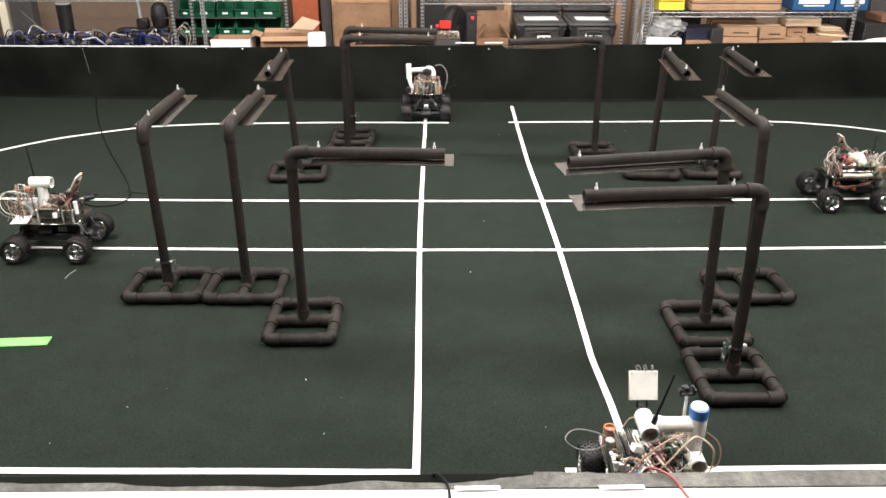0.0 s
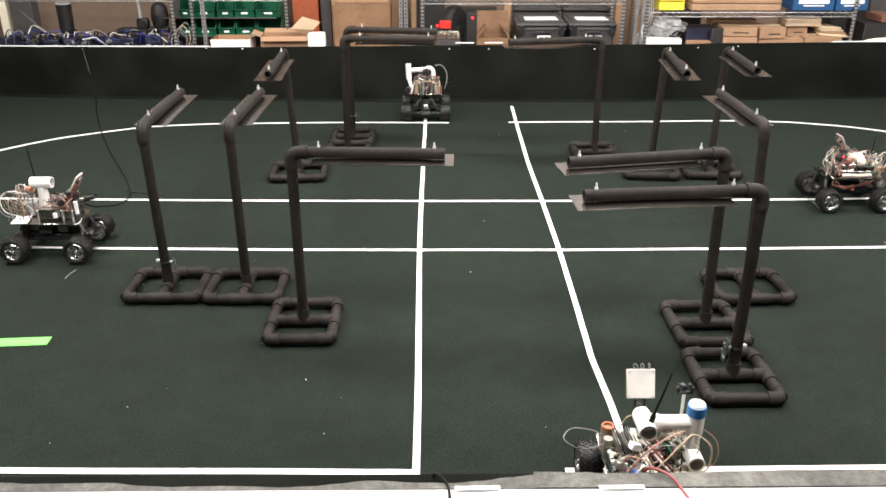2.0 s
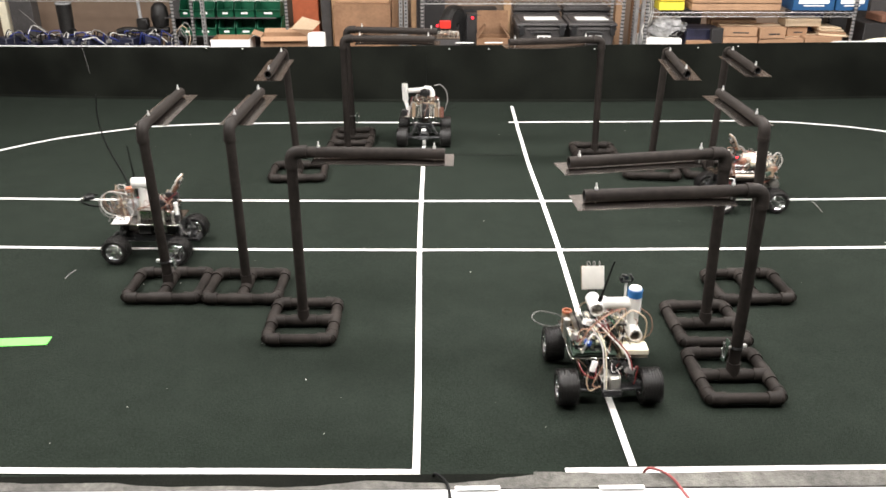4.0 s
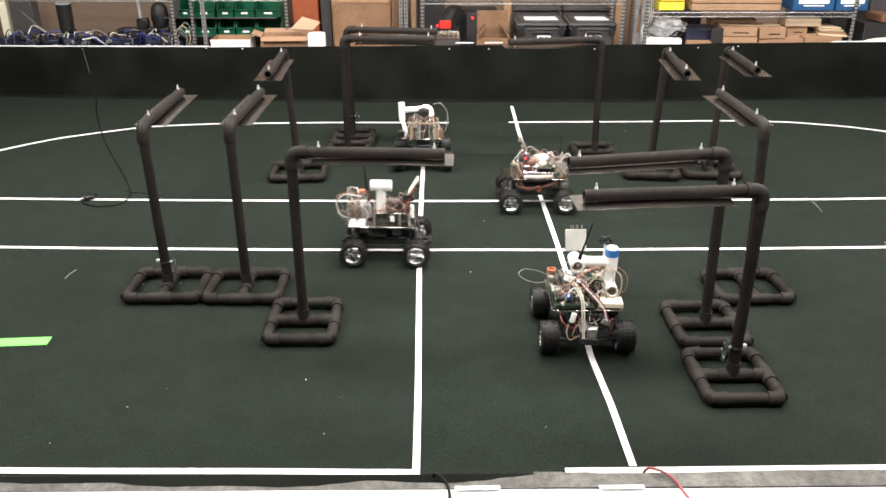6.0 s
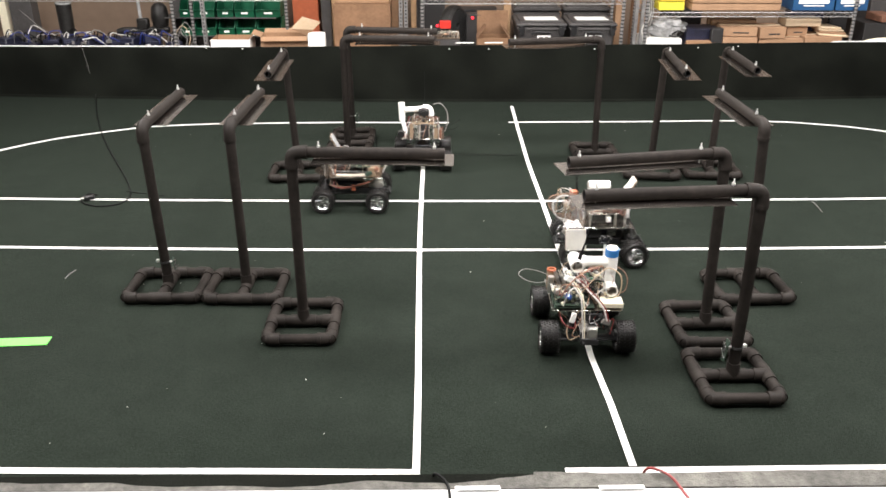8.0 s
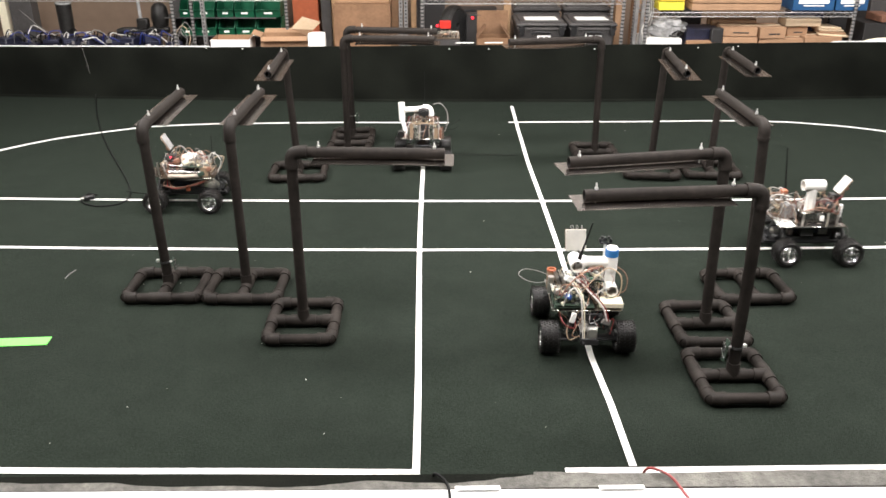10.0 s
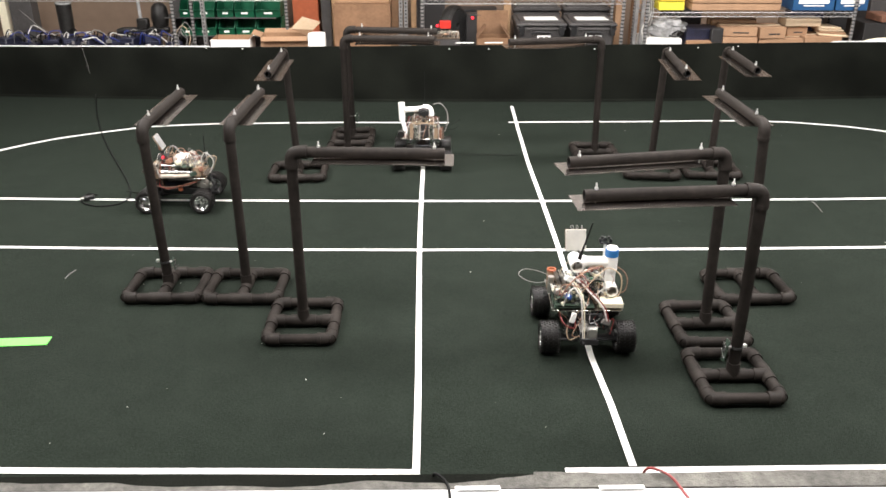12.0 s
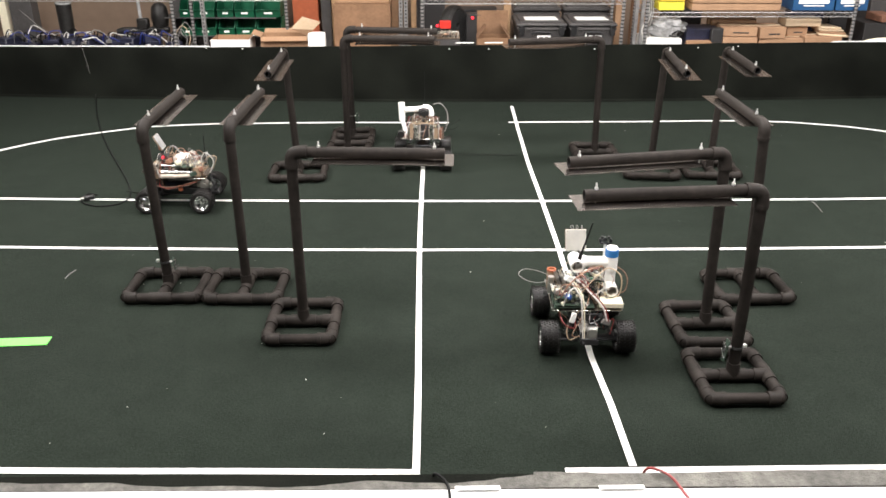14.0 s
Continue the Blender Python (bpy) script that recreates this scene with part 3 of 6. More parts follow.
def chassis(truck):
    """Tub, bumpers, suspension, motor and drive of a radio-control truck."""
    bm = B()
    box(bm, (0.27, 0.062, 0.016), (0, 0, 0.062), (0, 0, 0), 0.004)
    box(bm, (0.19, 0.066, 0.024), (-0.01, 0, 0.080), (0, 0, 0), 0.004)
    for s in (-1, 1):
        box(bm, (0.17, 0.010, 0.030), (0.0, s * 0.040, 0.078), (0, 0, 0), 0.003)
    part("chassis_tub", bm, BLACK, truck)
    for s, nm in ((1, "front_bumper"), (-1, "rear_bumper")):
        bm = B()
        box(bm, (0.010, 0.062, 0.022), (s * 0.186, 0, 0.066), (0, -s * 24, 0), 0.003)
        for q in (-1, 1):
            box(bm, (0.06, 0.010, 0.012), (s * 0.163, q * 0.022, 0.062), (0, 0, 0), 0.002)
        part(nm, bm, BLACK, truck)
        bm = B()
        box(bm, (0.006, 0.10, 0.030), (s * 0.118, 0, 0.125), (0, s * 6, 0), 0.002)
        box(bm, (0.006, 0.05, 0.050), (s * 0.118, 0, 0.095), (0, s * 6, 0), 0.002)
        part("shock_tower", bm, BLACK, truck)
        for q in (-1, 1):
            bm = B()
            a, b = Vector((s * 0.126, q * 0.044, 0.138)), Vector((s * 0.136, q * 0.082, 0.066))
            rod(bm, a, a.lerp(b, 0.52), 0.0078, 12)
            rod(bm, a, b, 0.0026, 8)
            d = (b - a)
            m0 = basis(a, b)[0]
            L = d.length
            pts = [m0 @ Vector((0.0092 * math.cos(k * 0.9), 0.0092 * math.sin(k * 0.9), -L / 2 + L * (0.18 + 0.75 * k / 44))) for k in range(45)]
            sweep(bm, pts, 0.0013, 5, 1)
            part("shock", bm, GUN, truck, "dark metal coil-over shock")
            bm = B()
            box(bm, (0.042, 0.072, 0.008), (s * HALF_BASE, q * 0.068, 0.055), (q * 4, 0, 0), 0.003)
            rod(bm, (s * 0.118, q * 0.03, 0.084), (s * 0.126, q * 0.10, 0.074), 0.003, 8)
            part("suspension_arm", bm, BLACK, truck)
            bm = B()
            box(bm, (0.022, 0.014, 0.036), (s * HALF_BASE, q * 0.100, 0.060), (0, 0, 0), 0.004)
            part("axle_carrier", bm, GUN, truck)
        bm = B()
        rod(bm, (s * HALF_BASE, -0.11, WHEEL_R), (s * HALF_BASE, 0.11, WHEEL_R), 0.004, 8)
        box(bm, (0.055, 0.046, 0.042), (s * 0.128, 0, 0.072), (0, 0, 0), 0.008)
        part("gearbox", bm, BLACK, truck)
    bm = B()
    rod(bm, (-0.150, 0.012, 0.098), (-0.085, 0.012, 0.098), 0.018, 18)
    rod(bm, (-0.156, 0.012, 0.098), (-0.150, 0.012, 0.098), 0.008, 12)
    part("motor", bm, TIN, truck, "silver electric motor")
    bm = B()
    box(bm, (0.04, 0.02, 0.038), (0.078, -0.020, 0.103), (0, 0, 0), 0.002)
    box(bm, (0.014, 0.03, 0.004), (0.078, -0.020, 0.124))
    part("steering_servo", bm, CHIP, truck)
    bm = B()
    box(bm, (0.135, 0.045, 0.024), (0.005, 0.0, 0.106), (0, 0, 0), 0.007)
    part("drive_battery", bm, NAVY, truck)


def deck(truck, z, x0, x1, w, material, flange=0.0, label="brushed aluminium deck plate"):
    bm = B()
    box(bm, (x1 - x0, 2 * w, 0.004), ((x0 + x1) / 2, 0, z), (0, 0, 0), 0.001)
    part("deck", bm, material, truck, label)
    if flange:
        bm = B()
        vs = [bm.verts.new(p) for p in ((x1, -w, z), (x1, w, z), (x1 + flange, w * 0.42, z + flange * 0.30), (x1 + flange, -w * 0.42, z + flange * 0.30))]
        f = bm.faces.new(vs)
        bmesh.ops.solidify(bm, geom=[f], thickness=0.003)
        part("deck_flange", bm, material, truck, "bent front edge of the deck")
    for sx in (x0 + 0.025, x1 - 0.02):
        for s in (-1, 1):
            bm = B()
            rod(bm, (sx, s * 0.035, 0.088), (sx, s * 0.035, z - 0.002), 0.0035, 6)
            part("standoff", bm, GUN, truck)


def circuit_board(truck, at, size, turn=(0, 0, 0), material=None, seed=0, n=14):
    """A board whose chips, cans and headers stand on it."""
    rng = random.Random(seed)
    m = pose(*at, *turn)
    lx, ly = size
    bm = B()
    box(bm, (lx, ly, 0.0018))
    bm.transform(m)
    b = part("circuit_board", bm, material or PCB, truck, "circuit board with small parts")
    for nm, mt, cnt, lo, hi, hz in (("chip_cluster", CHIP, n, 0.005, 0.014, 0.003), ("pin_header", TIN, n // 2, 0.004, 0.016, 0.007), ("connector_cluster", IVORY, n // 2, 0.004, 0.010, 0.008)):
        bm = B()
        for k in range(cnt):
            h = hz * rng.uniform(0.6, 1.5)
            box(bm, (rng.uniform(lo, hi), rng.uniform(lo, hi), h), (rng.uniform(-0.42, 0.42) * lx, rng.uniform(-0.42, 0.42) * ly, 0.0009 + h / 2), (0, 0, rng.choice((0, 90))))
        if nm == "pin_header":
            for k in range(4):
                cx, cy = rng.uniform(-0.4, 0.4) * lx, rng.uniform(-0.4, 0.4) * ly
                rod(bm, (cx, cy, 0.001), (cx, cy, rng.uniform(0.009, 0.016)), rng.uniform(0.003, 0.0045), 10)
        bm.transform(m)
        tagged(part(nm, bm, mt, b), "", "", "", "stuff")
    return b


def wire(truck, pts, r=0.0016, material=None, name="wire", label=""):
    bm = B()
    sweep(bm, pts, r, 6, 5)
    return part(name, bm, material or W_GREY, truck, label)


def tangle(truck, seed, n, x0, x1, w, z0, z1, mats, r=0.0014):
    """Loose loops of thin wire between points of the deck."""
    rng = random.Random(seed)
    for k in range(n):
        a = Vector((rng.uniform(x0, x1), rng.uniform(-w, w), z0))
        b = Vector((rng.uniform(x0, x1), rng.uniform(-w, w), z0))
        mid = [a.lerp(b, t) + Vector((rng.uniform(-0.03, 0.03), rng.uniform(-0.03, 0.03), rng.uniform(0.3, 1.0) * (z1 - z0))) for t in (0.25, 0.5, 0.75)]
        wire(truck, [a, *mid, b], r * rng.uniform(0.7, 1.25), mats[k % len(mats)])


def pvc(truck, a, b, r, name="pvc_pipe"):
    bm = B()
    hollow(bm, a, b, r, 0.0035)
    return part(name, bm, [PVC, PVC_IN], truck, "white plastic pipe")


def camera_mast(truck, x, y, z0, z1, lean, plate_size, plate_mat, plate_turn, thick=0.004):
    bm = B()
    top = Vector((x + lean, y, z1))
    for s in (-1, 1):
        rod(bm, (x, y + s * 0.012, z0), top + Vector((0, s * 0.012, -0.02)), 0.003, 8)
    box(bm, (0.03, 0.036, 0.02), (x, y, z0 + 0.03), (0, 0, 0), 0.003)
    mast = part("mast", bm, BLACK, truck)
    bm = B()
    box(bm, (thick, *plate_size), (0, 0, 0), (0, 0, 0), 0.0012)
    bm.transform(pose(*top, *plate_turn))
    part("range_sensor", bm, plate_mat, mast, "small flat pale sensor panel")
    bm = B()
    box(bm, (0.004, plate_size[0] * 1.02, plate_size[1] * 1.02), (thick / 2 + 0.0025, 0, 0), (0, 0, 0), 0.0008)
    bm.transform(pose(*top, *plate_turn))
    part("sensor_board", bm, PCB_TAN, mast, "tan circuit board on the panel's front")
    for nm, mt, seed in (("sensor_parts", COPPER, 1), ("sensor_chips", CHIP, 2), ("sensor_terminals", TIN, 3)):
        rng = random.Random(seed)
        bm = B()
        for k in range(6):
            box(bm, (rng.uniform(0.006, 0.014), rng.uniform(0.008, 0.018), rng.uniform(0.008, 0.018)), (thick / 2 + 0.009, rng.uniform(-0.38, 0.38) * plate_size[0], rng.uniform(-0.38, 0.38) * plate_size[1]), (0, 0, 0), 0.001)
        bm.transform(pose(*top, *plate_turn))
        tagged(part(nm, bm, mt, mast), "", "", "", "stuff")
    bm = B()
    for sy in (-1, 1):
        for sz in (-1, 1):
            rod(bm, (-thick / 2 - 0.0015, sy * plate_size[0] * 0.42, sz * plate_size[1] * 0.42), (-thick / 2 + 0.001, sy * plate_size[0] * 0.42, sz * plate_size[1] * 0.42), 0.0022, 8)
    bm.transform(pose(*top, *plate_turn))
    part("corner_screws", bm, TIN, mast)
    bm = B()
    rod(bm, (x + 0.012, y, z0 + 0.055), (x + 0.036, y, z0 + 0.05), 0.014, 16)
    rod(bm, (x + 0.036, y, z0 + 0.05), (x + 0.041, y, z0 + 0.049), 0.010, 16)
    box(bm, (0.026, 0.034, 0.03), (x + 0.002, y, z0 + 0.055), (0, 0, 0), 0.003)
    part("camera_eye", bm, CHIP, mast, "black camera module")


def antenna(truck, a, b, r=0.0028):
    bm = B()
    a, b = Vector(a), Vector(b)
    rod(bm, a, a.lerp(b, 0.22), r * 1.7, 10)
    rod(bm, a.lerp(b, 0.2), b, r, 8, r * 0.55)
    part("antenna", bm, W_BLACK, truck, "thin black antenna")


MIX = [W_BROWN, W_ORANGE, W_WHITE, W_GREY, W_RED, W_BLACK, W_YELLOW, W_WHITE]


def truck_base(label, dark_rims=False):
    t = thing("robot_truck", label, "robot truck", None, "robot trucks on the field")
    chassis(t)
    wheels = [wheel(t, sx * HALF_BASE, sy * HALF_TRACK, dark_rims) for sx in (1, -1) for sy in (1, -1)]
    return t, wheels


def truck_east():
    """The truck with the upright white tee that crosses along the near line."""
    t, wh = truck_base("four-wheeled robot truck, aluminium deck, white pipe tee, chrome rims")
    deck(t, 0.155, -0.16, 0.128, 0.088, ALU)
    pvc(t, (-0.020, -0.022, 0.206), (-0.020, -0.022, 0.308), 0.0205)
    bm = B()
    hollow(bm, (-0.062, -0.022, 0.321), (0.026, -0.022, 0.321), 0.0235, 0.0035)
    part("pvc_tee", bm, [PVC, PVC_IN], t, "white plastic pipe tee")
    # Dark metal box, added to fill the dark space below the upper plate.
    bm = B()
    box(bm, (0.150, 0.120, 0.044), (0.025, 0.015, 0.1805), (0, 0, 0), 0.003)
    part("under_plate_box", bm, DARK_STEEL, t, "dark mirror-like box added in the dark space under the plate")
    bm = B()
    box(bm, (0.165, 0.132, 0.003), (0.022, 0.016, 0.2045), (0, 0, 0), 0.001)
    part("upper_plate", bm, ALU, t, "bright aluminium upper plate")
    bm = B()
    box(bm, (0.046, 0.050, 0.066), (-0.090, 0.020, 0.191), (0, -8, 10), 0.006)
    part("battery_pack", bm, FILM, t, "grey wrapped battery pack")
    bm = B()
    box(bm, (0.068, 0.074, 0.0025), (-0.124, -0.047, 0.1595), (3, 0, 5), 0.001)
    part("paper_label", bm, PAPER, t, "white paper label")
    for px in (-0.048, 0.058, 0.100):
        bm = B()
        box(bm, (0.007, 0.006, 0.048), (px, -0.050, 0.181), (0, 0, 0), 0.001)
        part("post", bm, TIN, t, "pale metal post")
    circuit_board(t, (0.045, 0.030, 0.216), (0.10, 0.09), (0, -4, 3), PCB, 11, 20)
    circuit_board(t, (0.030, 0.035, 0.232), (0.08, 0.06), (4, 3, 8), PCB_TAN, 12, 16)
    circuit_board(t, (-0.115, 0.045, 0.200), (0.07, 0.07), (0, 12, 0), PCB_TAN, 14, 14)
    bm = B()
    rod(bm, (0.045, -0.030, 0.235), (0.062, -0.045, 0.235), 0.017, 18)
    rod(bm, (0.062, -0.045, 0.235), (0.066, -0.049, 0.235), 0.011, 18)
    part("lens_barrel", bm, BLACK, t, "black lens barrel")
    bm = B()
    box(bm, (0.016, 0.012, 0.022), (0.028, -0.056, 0.183), (0, 0, 0), 0.002)
    part("switch", bm, PAPER, t, "small white switch")
    camera_mast(t, 0.080, 0.000, 0.206, 0.315, 0.036, (0.062, 0.076), PANEL, (0, 32, 0))
    bm = B()
    box(bm, (0.05, 0.04, 0.03), (0.078, 0.02, 0.222), (0, 0, 8), 0.004)
    part("servo", bm, CHIP, t)
    bm = B()
    rod(bm, (0.112, -0.030, 0.180), (0.112, -0.030, 0.236), 0.0085, 14)
    part("cell", bm, PAPER, t, "white battery cell")
    bm = B()
    box(bm, (0.022, 0.024, 0.026), (0.112, -0.030, 0.169), (0, 0, 0), 0.002)
    part("cell_holder", bm, CHIP, t)
    for k, (pts, mt) in enumerate([
        ([(-0.05, -0.045, 0.212), (0.0, -0.052, 0.220), (0.05, -0.050, 0.214), (0.095, -0.03, 0.235)], W_BROWN),
        ([(-0.04, -0.048, 0.214), (0.01, -0.050, 0.230), (0.06, -0.048, 0.222), (0.10, -0.02, 0.250)], W_ORANGE),
        ([(0.09, -0.04, 0.25), (0.10, -0.05, 0.22), (0.09, -0.055, 0.20), (0.075, -0.045, 0.21)], W_BROWN),
        ([(0.10, -0.06, 0.16), (0.135, -0.075, 0.145), (0.150, -0.06, 0.10), (0.14, -0.03, 0.09)], W_GREY)]):
        wire(t, pts, 0.0024, mt, "cable", "brown cable across the plate")
    for k in range(4):
        y = -0.055 + 0.03 * k
        wire(t, [(-0.12, y, 0.165), (-0.185 - 0.006 * k, y - 0.01, 0.19), (-0.205 - 0.004 * k, y, 0.245), (-0.17, y + 0.01, 0.285 - 0.008 * k), (-0.10, y + 0.015, 0.265)], 0.0022 if k == 1 else 0.0016, W_WHITE if k == 1 else [W_GREY, W_GREY, W_BROWN, W_ORANGE][k], "cable", "looped cable at the rear")
    tangle(t, 22, 16, -0.185, -0.07, 0.085, 0.165, 0.285, [W_BROWN, W_GREY, W_WHITE, W_YELLOW, W_GREY, W_BROWN], 0.0014)
    tangle(t, 23, 14, 0.0, 0.11, 0.05, 0.207, 0.275, [W_BROWN, W_BLACK, W_GREY, W_BLACK, W_RED], 0.0018)
    tangle(t, 21, 16, -0.06, 0.10, 0.055, 0.207, 0.262, MIX)
    bm = B()
    box(bm, (0.03, 0.022, 0.02), (-0.11, 0.05, 0.265), (10, 0, 20), 0.002)
    part("orange_connector", bm, ORANGE, t)
    antenna(t, (-0.085, 0.075, 0.21), (-0.108, 0.090, 0.450), 0.0042)
    bm = B()
    box(bm, (0.055, 0.03, 0.034), (-0.025, -0.046, 0.118), (0, 0, 0), 0.002)
    part("speed_controller", bm, CHIP, t, "black speed controller")
    bm = B()
    for k in range(5):
        box(bm, (0.0035, 0.004, 0.024), (0.030 + 0.008 * k, -0.050, 0.118))
    part("fins", bm, TIN, t)
    return t, wh


def truck_west():
    """The truck without white pipes that crosses along the far line."""
    t, wh = truck_base("four-wheeled robot truck with silver battery deck and cable loop")
    deck(t, 0.155, -0.15, 0.11, 0.085, ALU, 0.07)
    for k, (yy, zz) in enumerate(((0.06, 0.178), (0.025, 0.178), (0.043, 0.205))):
        bm = B()
        rod(bm, (-0.08, yy, zz), (0.07, yy, zz), 0.016, 16)
        rod(bm, (0.07, yy, zz), (0.077, yy, zz), 0.0165, 16, mi=1)
        part("battery_tube", bm, [DARK_STEEL, COPPER], t, "silver-wrapped battery tube")
    bm = B()
    sweep(bm, [(-0.085, 0.078, 0.168), (-0.05, 0.088, 0.172), (-0.01, 0.083, 0.167), (0.03, 0.090, 0.171), (0.068, 0.082, 0.168)], 0.0095, 12, 5)
    part("pale_bundle", bm, WRAP, t, "pale wrapped wire bundle")
    for k in range(3):
        wire(t, [(0.085, 0.05, 0.150), (0.10 - 0.02 * k, 0.075, 0.118 - 0.005 * k), (0.03, 0.074, 0.108 - 0.004 * k), (-0.06, 0.072, 0.120 + 0.004 * k), (-0.13, 0.06, 0.15)], 0.0030, W_RED if k == 1 else W_BROWN, "cable", "dark red cable sagging under the deck")
    bm = B()
    box(bm, (0.003, 0.04, 0.055), (0.108, 0.062, 0.186), (0, 0, 0), 0.0008)
    part("front_plate", bm, ALU, t, "pale upright front plate")
    bm = B()
    box(bm, (0.034, 0.022, 0.050), (-0.105, 0.070, 0.186), (0, 0, 0), 0.003)
    part("relay_block", bm, PCB_TAN, t, "tan relay block")
    bm = B()
    rod(bm, (0.128, 0.045, 0.16), (0.128, 0.045, 0.225), 0.0035, 8)
    part("nose_post", bm, TIN, t)
    circuit_board(t, (-0.03, -0.035, 0.19), (0.13, 0.09), (0, 3, 0), PCB, 31)
    circuit_board(t, (-0.115, 0.02, 0.185), (0.05, 0.1), (0, 0, 0), PCB_TAN, 32, 10)
    circuit_board(t, (0.105, 0.0, 0.195), (0.05, 0.07), (0, -55, 0), PCB_TAN, 33, 9)
    bm = B()
    bmesh.ops.create_icosphere(bm, subdivisions=3, radius=0.040, matrix=pose(-0.022, 0.0, 0.232) @ Matrix.Diagonal((1.15, 0.9, 0.65, 1)))
    for v in bm.verts:
        v.co += v.co.normalized() * 0.012 * noise.noise(v.co * 60) + v.co.normalized() * 0.006 * noise.noise(v.co * 150)
    part("crumpled_wrap", bm, PVC_IN, t, "crumpled white plastic wrap")
    camera_mast(t, 0.050, 0.02, 0.19, 0.325, 0.022, (0.060, 0.076), FILM, (0, 28, 0))
    bm = B()
    rod(bm, (0.060, 0.040, 0.252), (0.060, 0.046, 0.252), 0.0045, 10)
    part("status_light", bm, LED, t, "glowing red status light")
    for k in range(3):
        y = 0.02 - 0.03 * k
        wire(t, [(-0.10, y, 0.165), (-0.115, y, 0.225 - 0.01 * k), (-0.145, y + 0.01, 0.272 - 0.02 * k), (-0.178, y, 0.225), (-0.155, y, 0.165)], 0.0022, [W_WHITE, W_GREY, W_YELLOW][k], "cable", "looped pale cable")
    wire(t, [(0.07, -0.03, 0.2), (0.05, -0.04, 0.27), (0.02, -0.03, 0.285), (-0.01, -0.02, 0.25)], 0.004, W_GREY, "cable")
    tangle(t, 41, 34, -0.12, 0.10, 0.08, 0.17, 0.265, MIX)
    bm = B()
    rod(bm, (-0.01, 0.055, 0.085), (-0.01, 0.055, 0.108), 0.011, 12)
    part("orange_knob", bm, ORANGE, t)
    bm = B()
    rod(bm, (-0.135, 0.050, 0.125), (-0.135, 0.085, 0.122), 0.021, 16)
    rod(bm, (-0.135, 0.085, 0.122), (-0.135, 0.092, 0.122), 0.012, 16)
    part("drive_pulley", bm, TIN, t, "silver drive pulley")
    antenna(t, (-0.12, -0.04, 0.19), (-0.125, -0.045, 0.335))
    circuit_board(t, (-0.05, 0.055, 0.218), (0.10, 0.05), (-12, 0, 0), PCB, 34, 18)
    circuit_board(t, (-0.10, 0.03, 0.215), (0.06, 0.08), (0, -10, 0), PCB_TAN, 35, 16)
    for at, sz, mt in (((-0.125, 0.07, 0.200), (0.025, 0.02, 0.022), COPPER), ((-0.02, 0.07, 0.235), (0.03, 0.03, 0.02), IVORY), ((0.03, 0.05, 0.235), (0.035, 0.025, 0.022), COPPER), ((-0.09, 0.082, 0.180), (0.035, 0.015, 0.022), PCB)):
        bm = B()
        box(bm, sz, at, (12, 18, 24), 0.003)
        part("connector", bm, mt, t)
    tangle(t, 42, 16, -0.14, 0.02, 0.09, 0.19, 0.27, [W_GREY, W_BROWN, W_ORANGE, W_WHITE, W_GREY], 0.0017)
    return t, wh


def pipe_yoke(t, x, y_right, y_left, z_low, z_bar, z_top, blue):
    """The white pipe frame that stands on the deck: an upright, a bar across and an open tee."""
    r = 0.0185
    pvc(t, (x, y_right, z_low), (x, y_right, z_top), r)
    pvc(t, (x, y_right, z_bar), (x, y_left, z_bar), r)
    bm = B()
    hollow(bm, (x - 0.045, y_left, z_bar), (x + 0.035, y_left, z_bar), 0.0225, 0.004)
    rod(bm, (x, y_left, z_bar), (x, y_left - 0.035, z_bar), 0.0225, 16)
    part("pvc_tee", bm, [PVC, PVC_IN], t, "white plastic pipe tee")
    bm = B()
    hollow(bm, (x - 0.055, y_right, z_low + 0.012), (x + 0.02, y_right, z_low + 0.012), 0.0215, 0.004)
    part("pvc_elbow", bm, [PVC, PVC_IN], t, "white plastic pipe elbow")
    bm = B()
    rod(bm, (x, y_right, z_bar - 0.03), (x, y_right, z_bar + 0.026), 0.0225, 18)
    part("pvc_collar", bm, PVC, t)
    if blue:
        bm = B()
        rod(bm, (x, y_right, z_top - 0.030), (x, y_right, z_top - 0.004), 0.0232, 18)
        part("blue_band", bm, BLUE_TAPE, t, "blue tape band")
        bm = B()
        rod(bm, (x, y_right, z_top - 0.006), (x, y_right, z_top + 0.002), 0.0215, 18, 0.019)
        part("cap", bm, PVC, t)


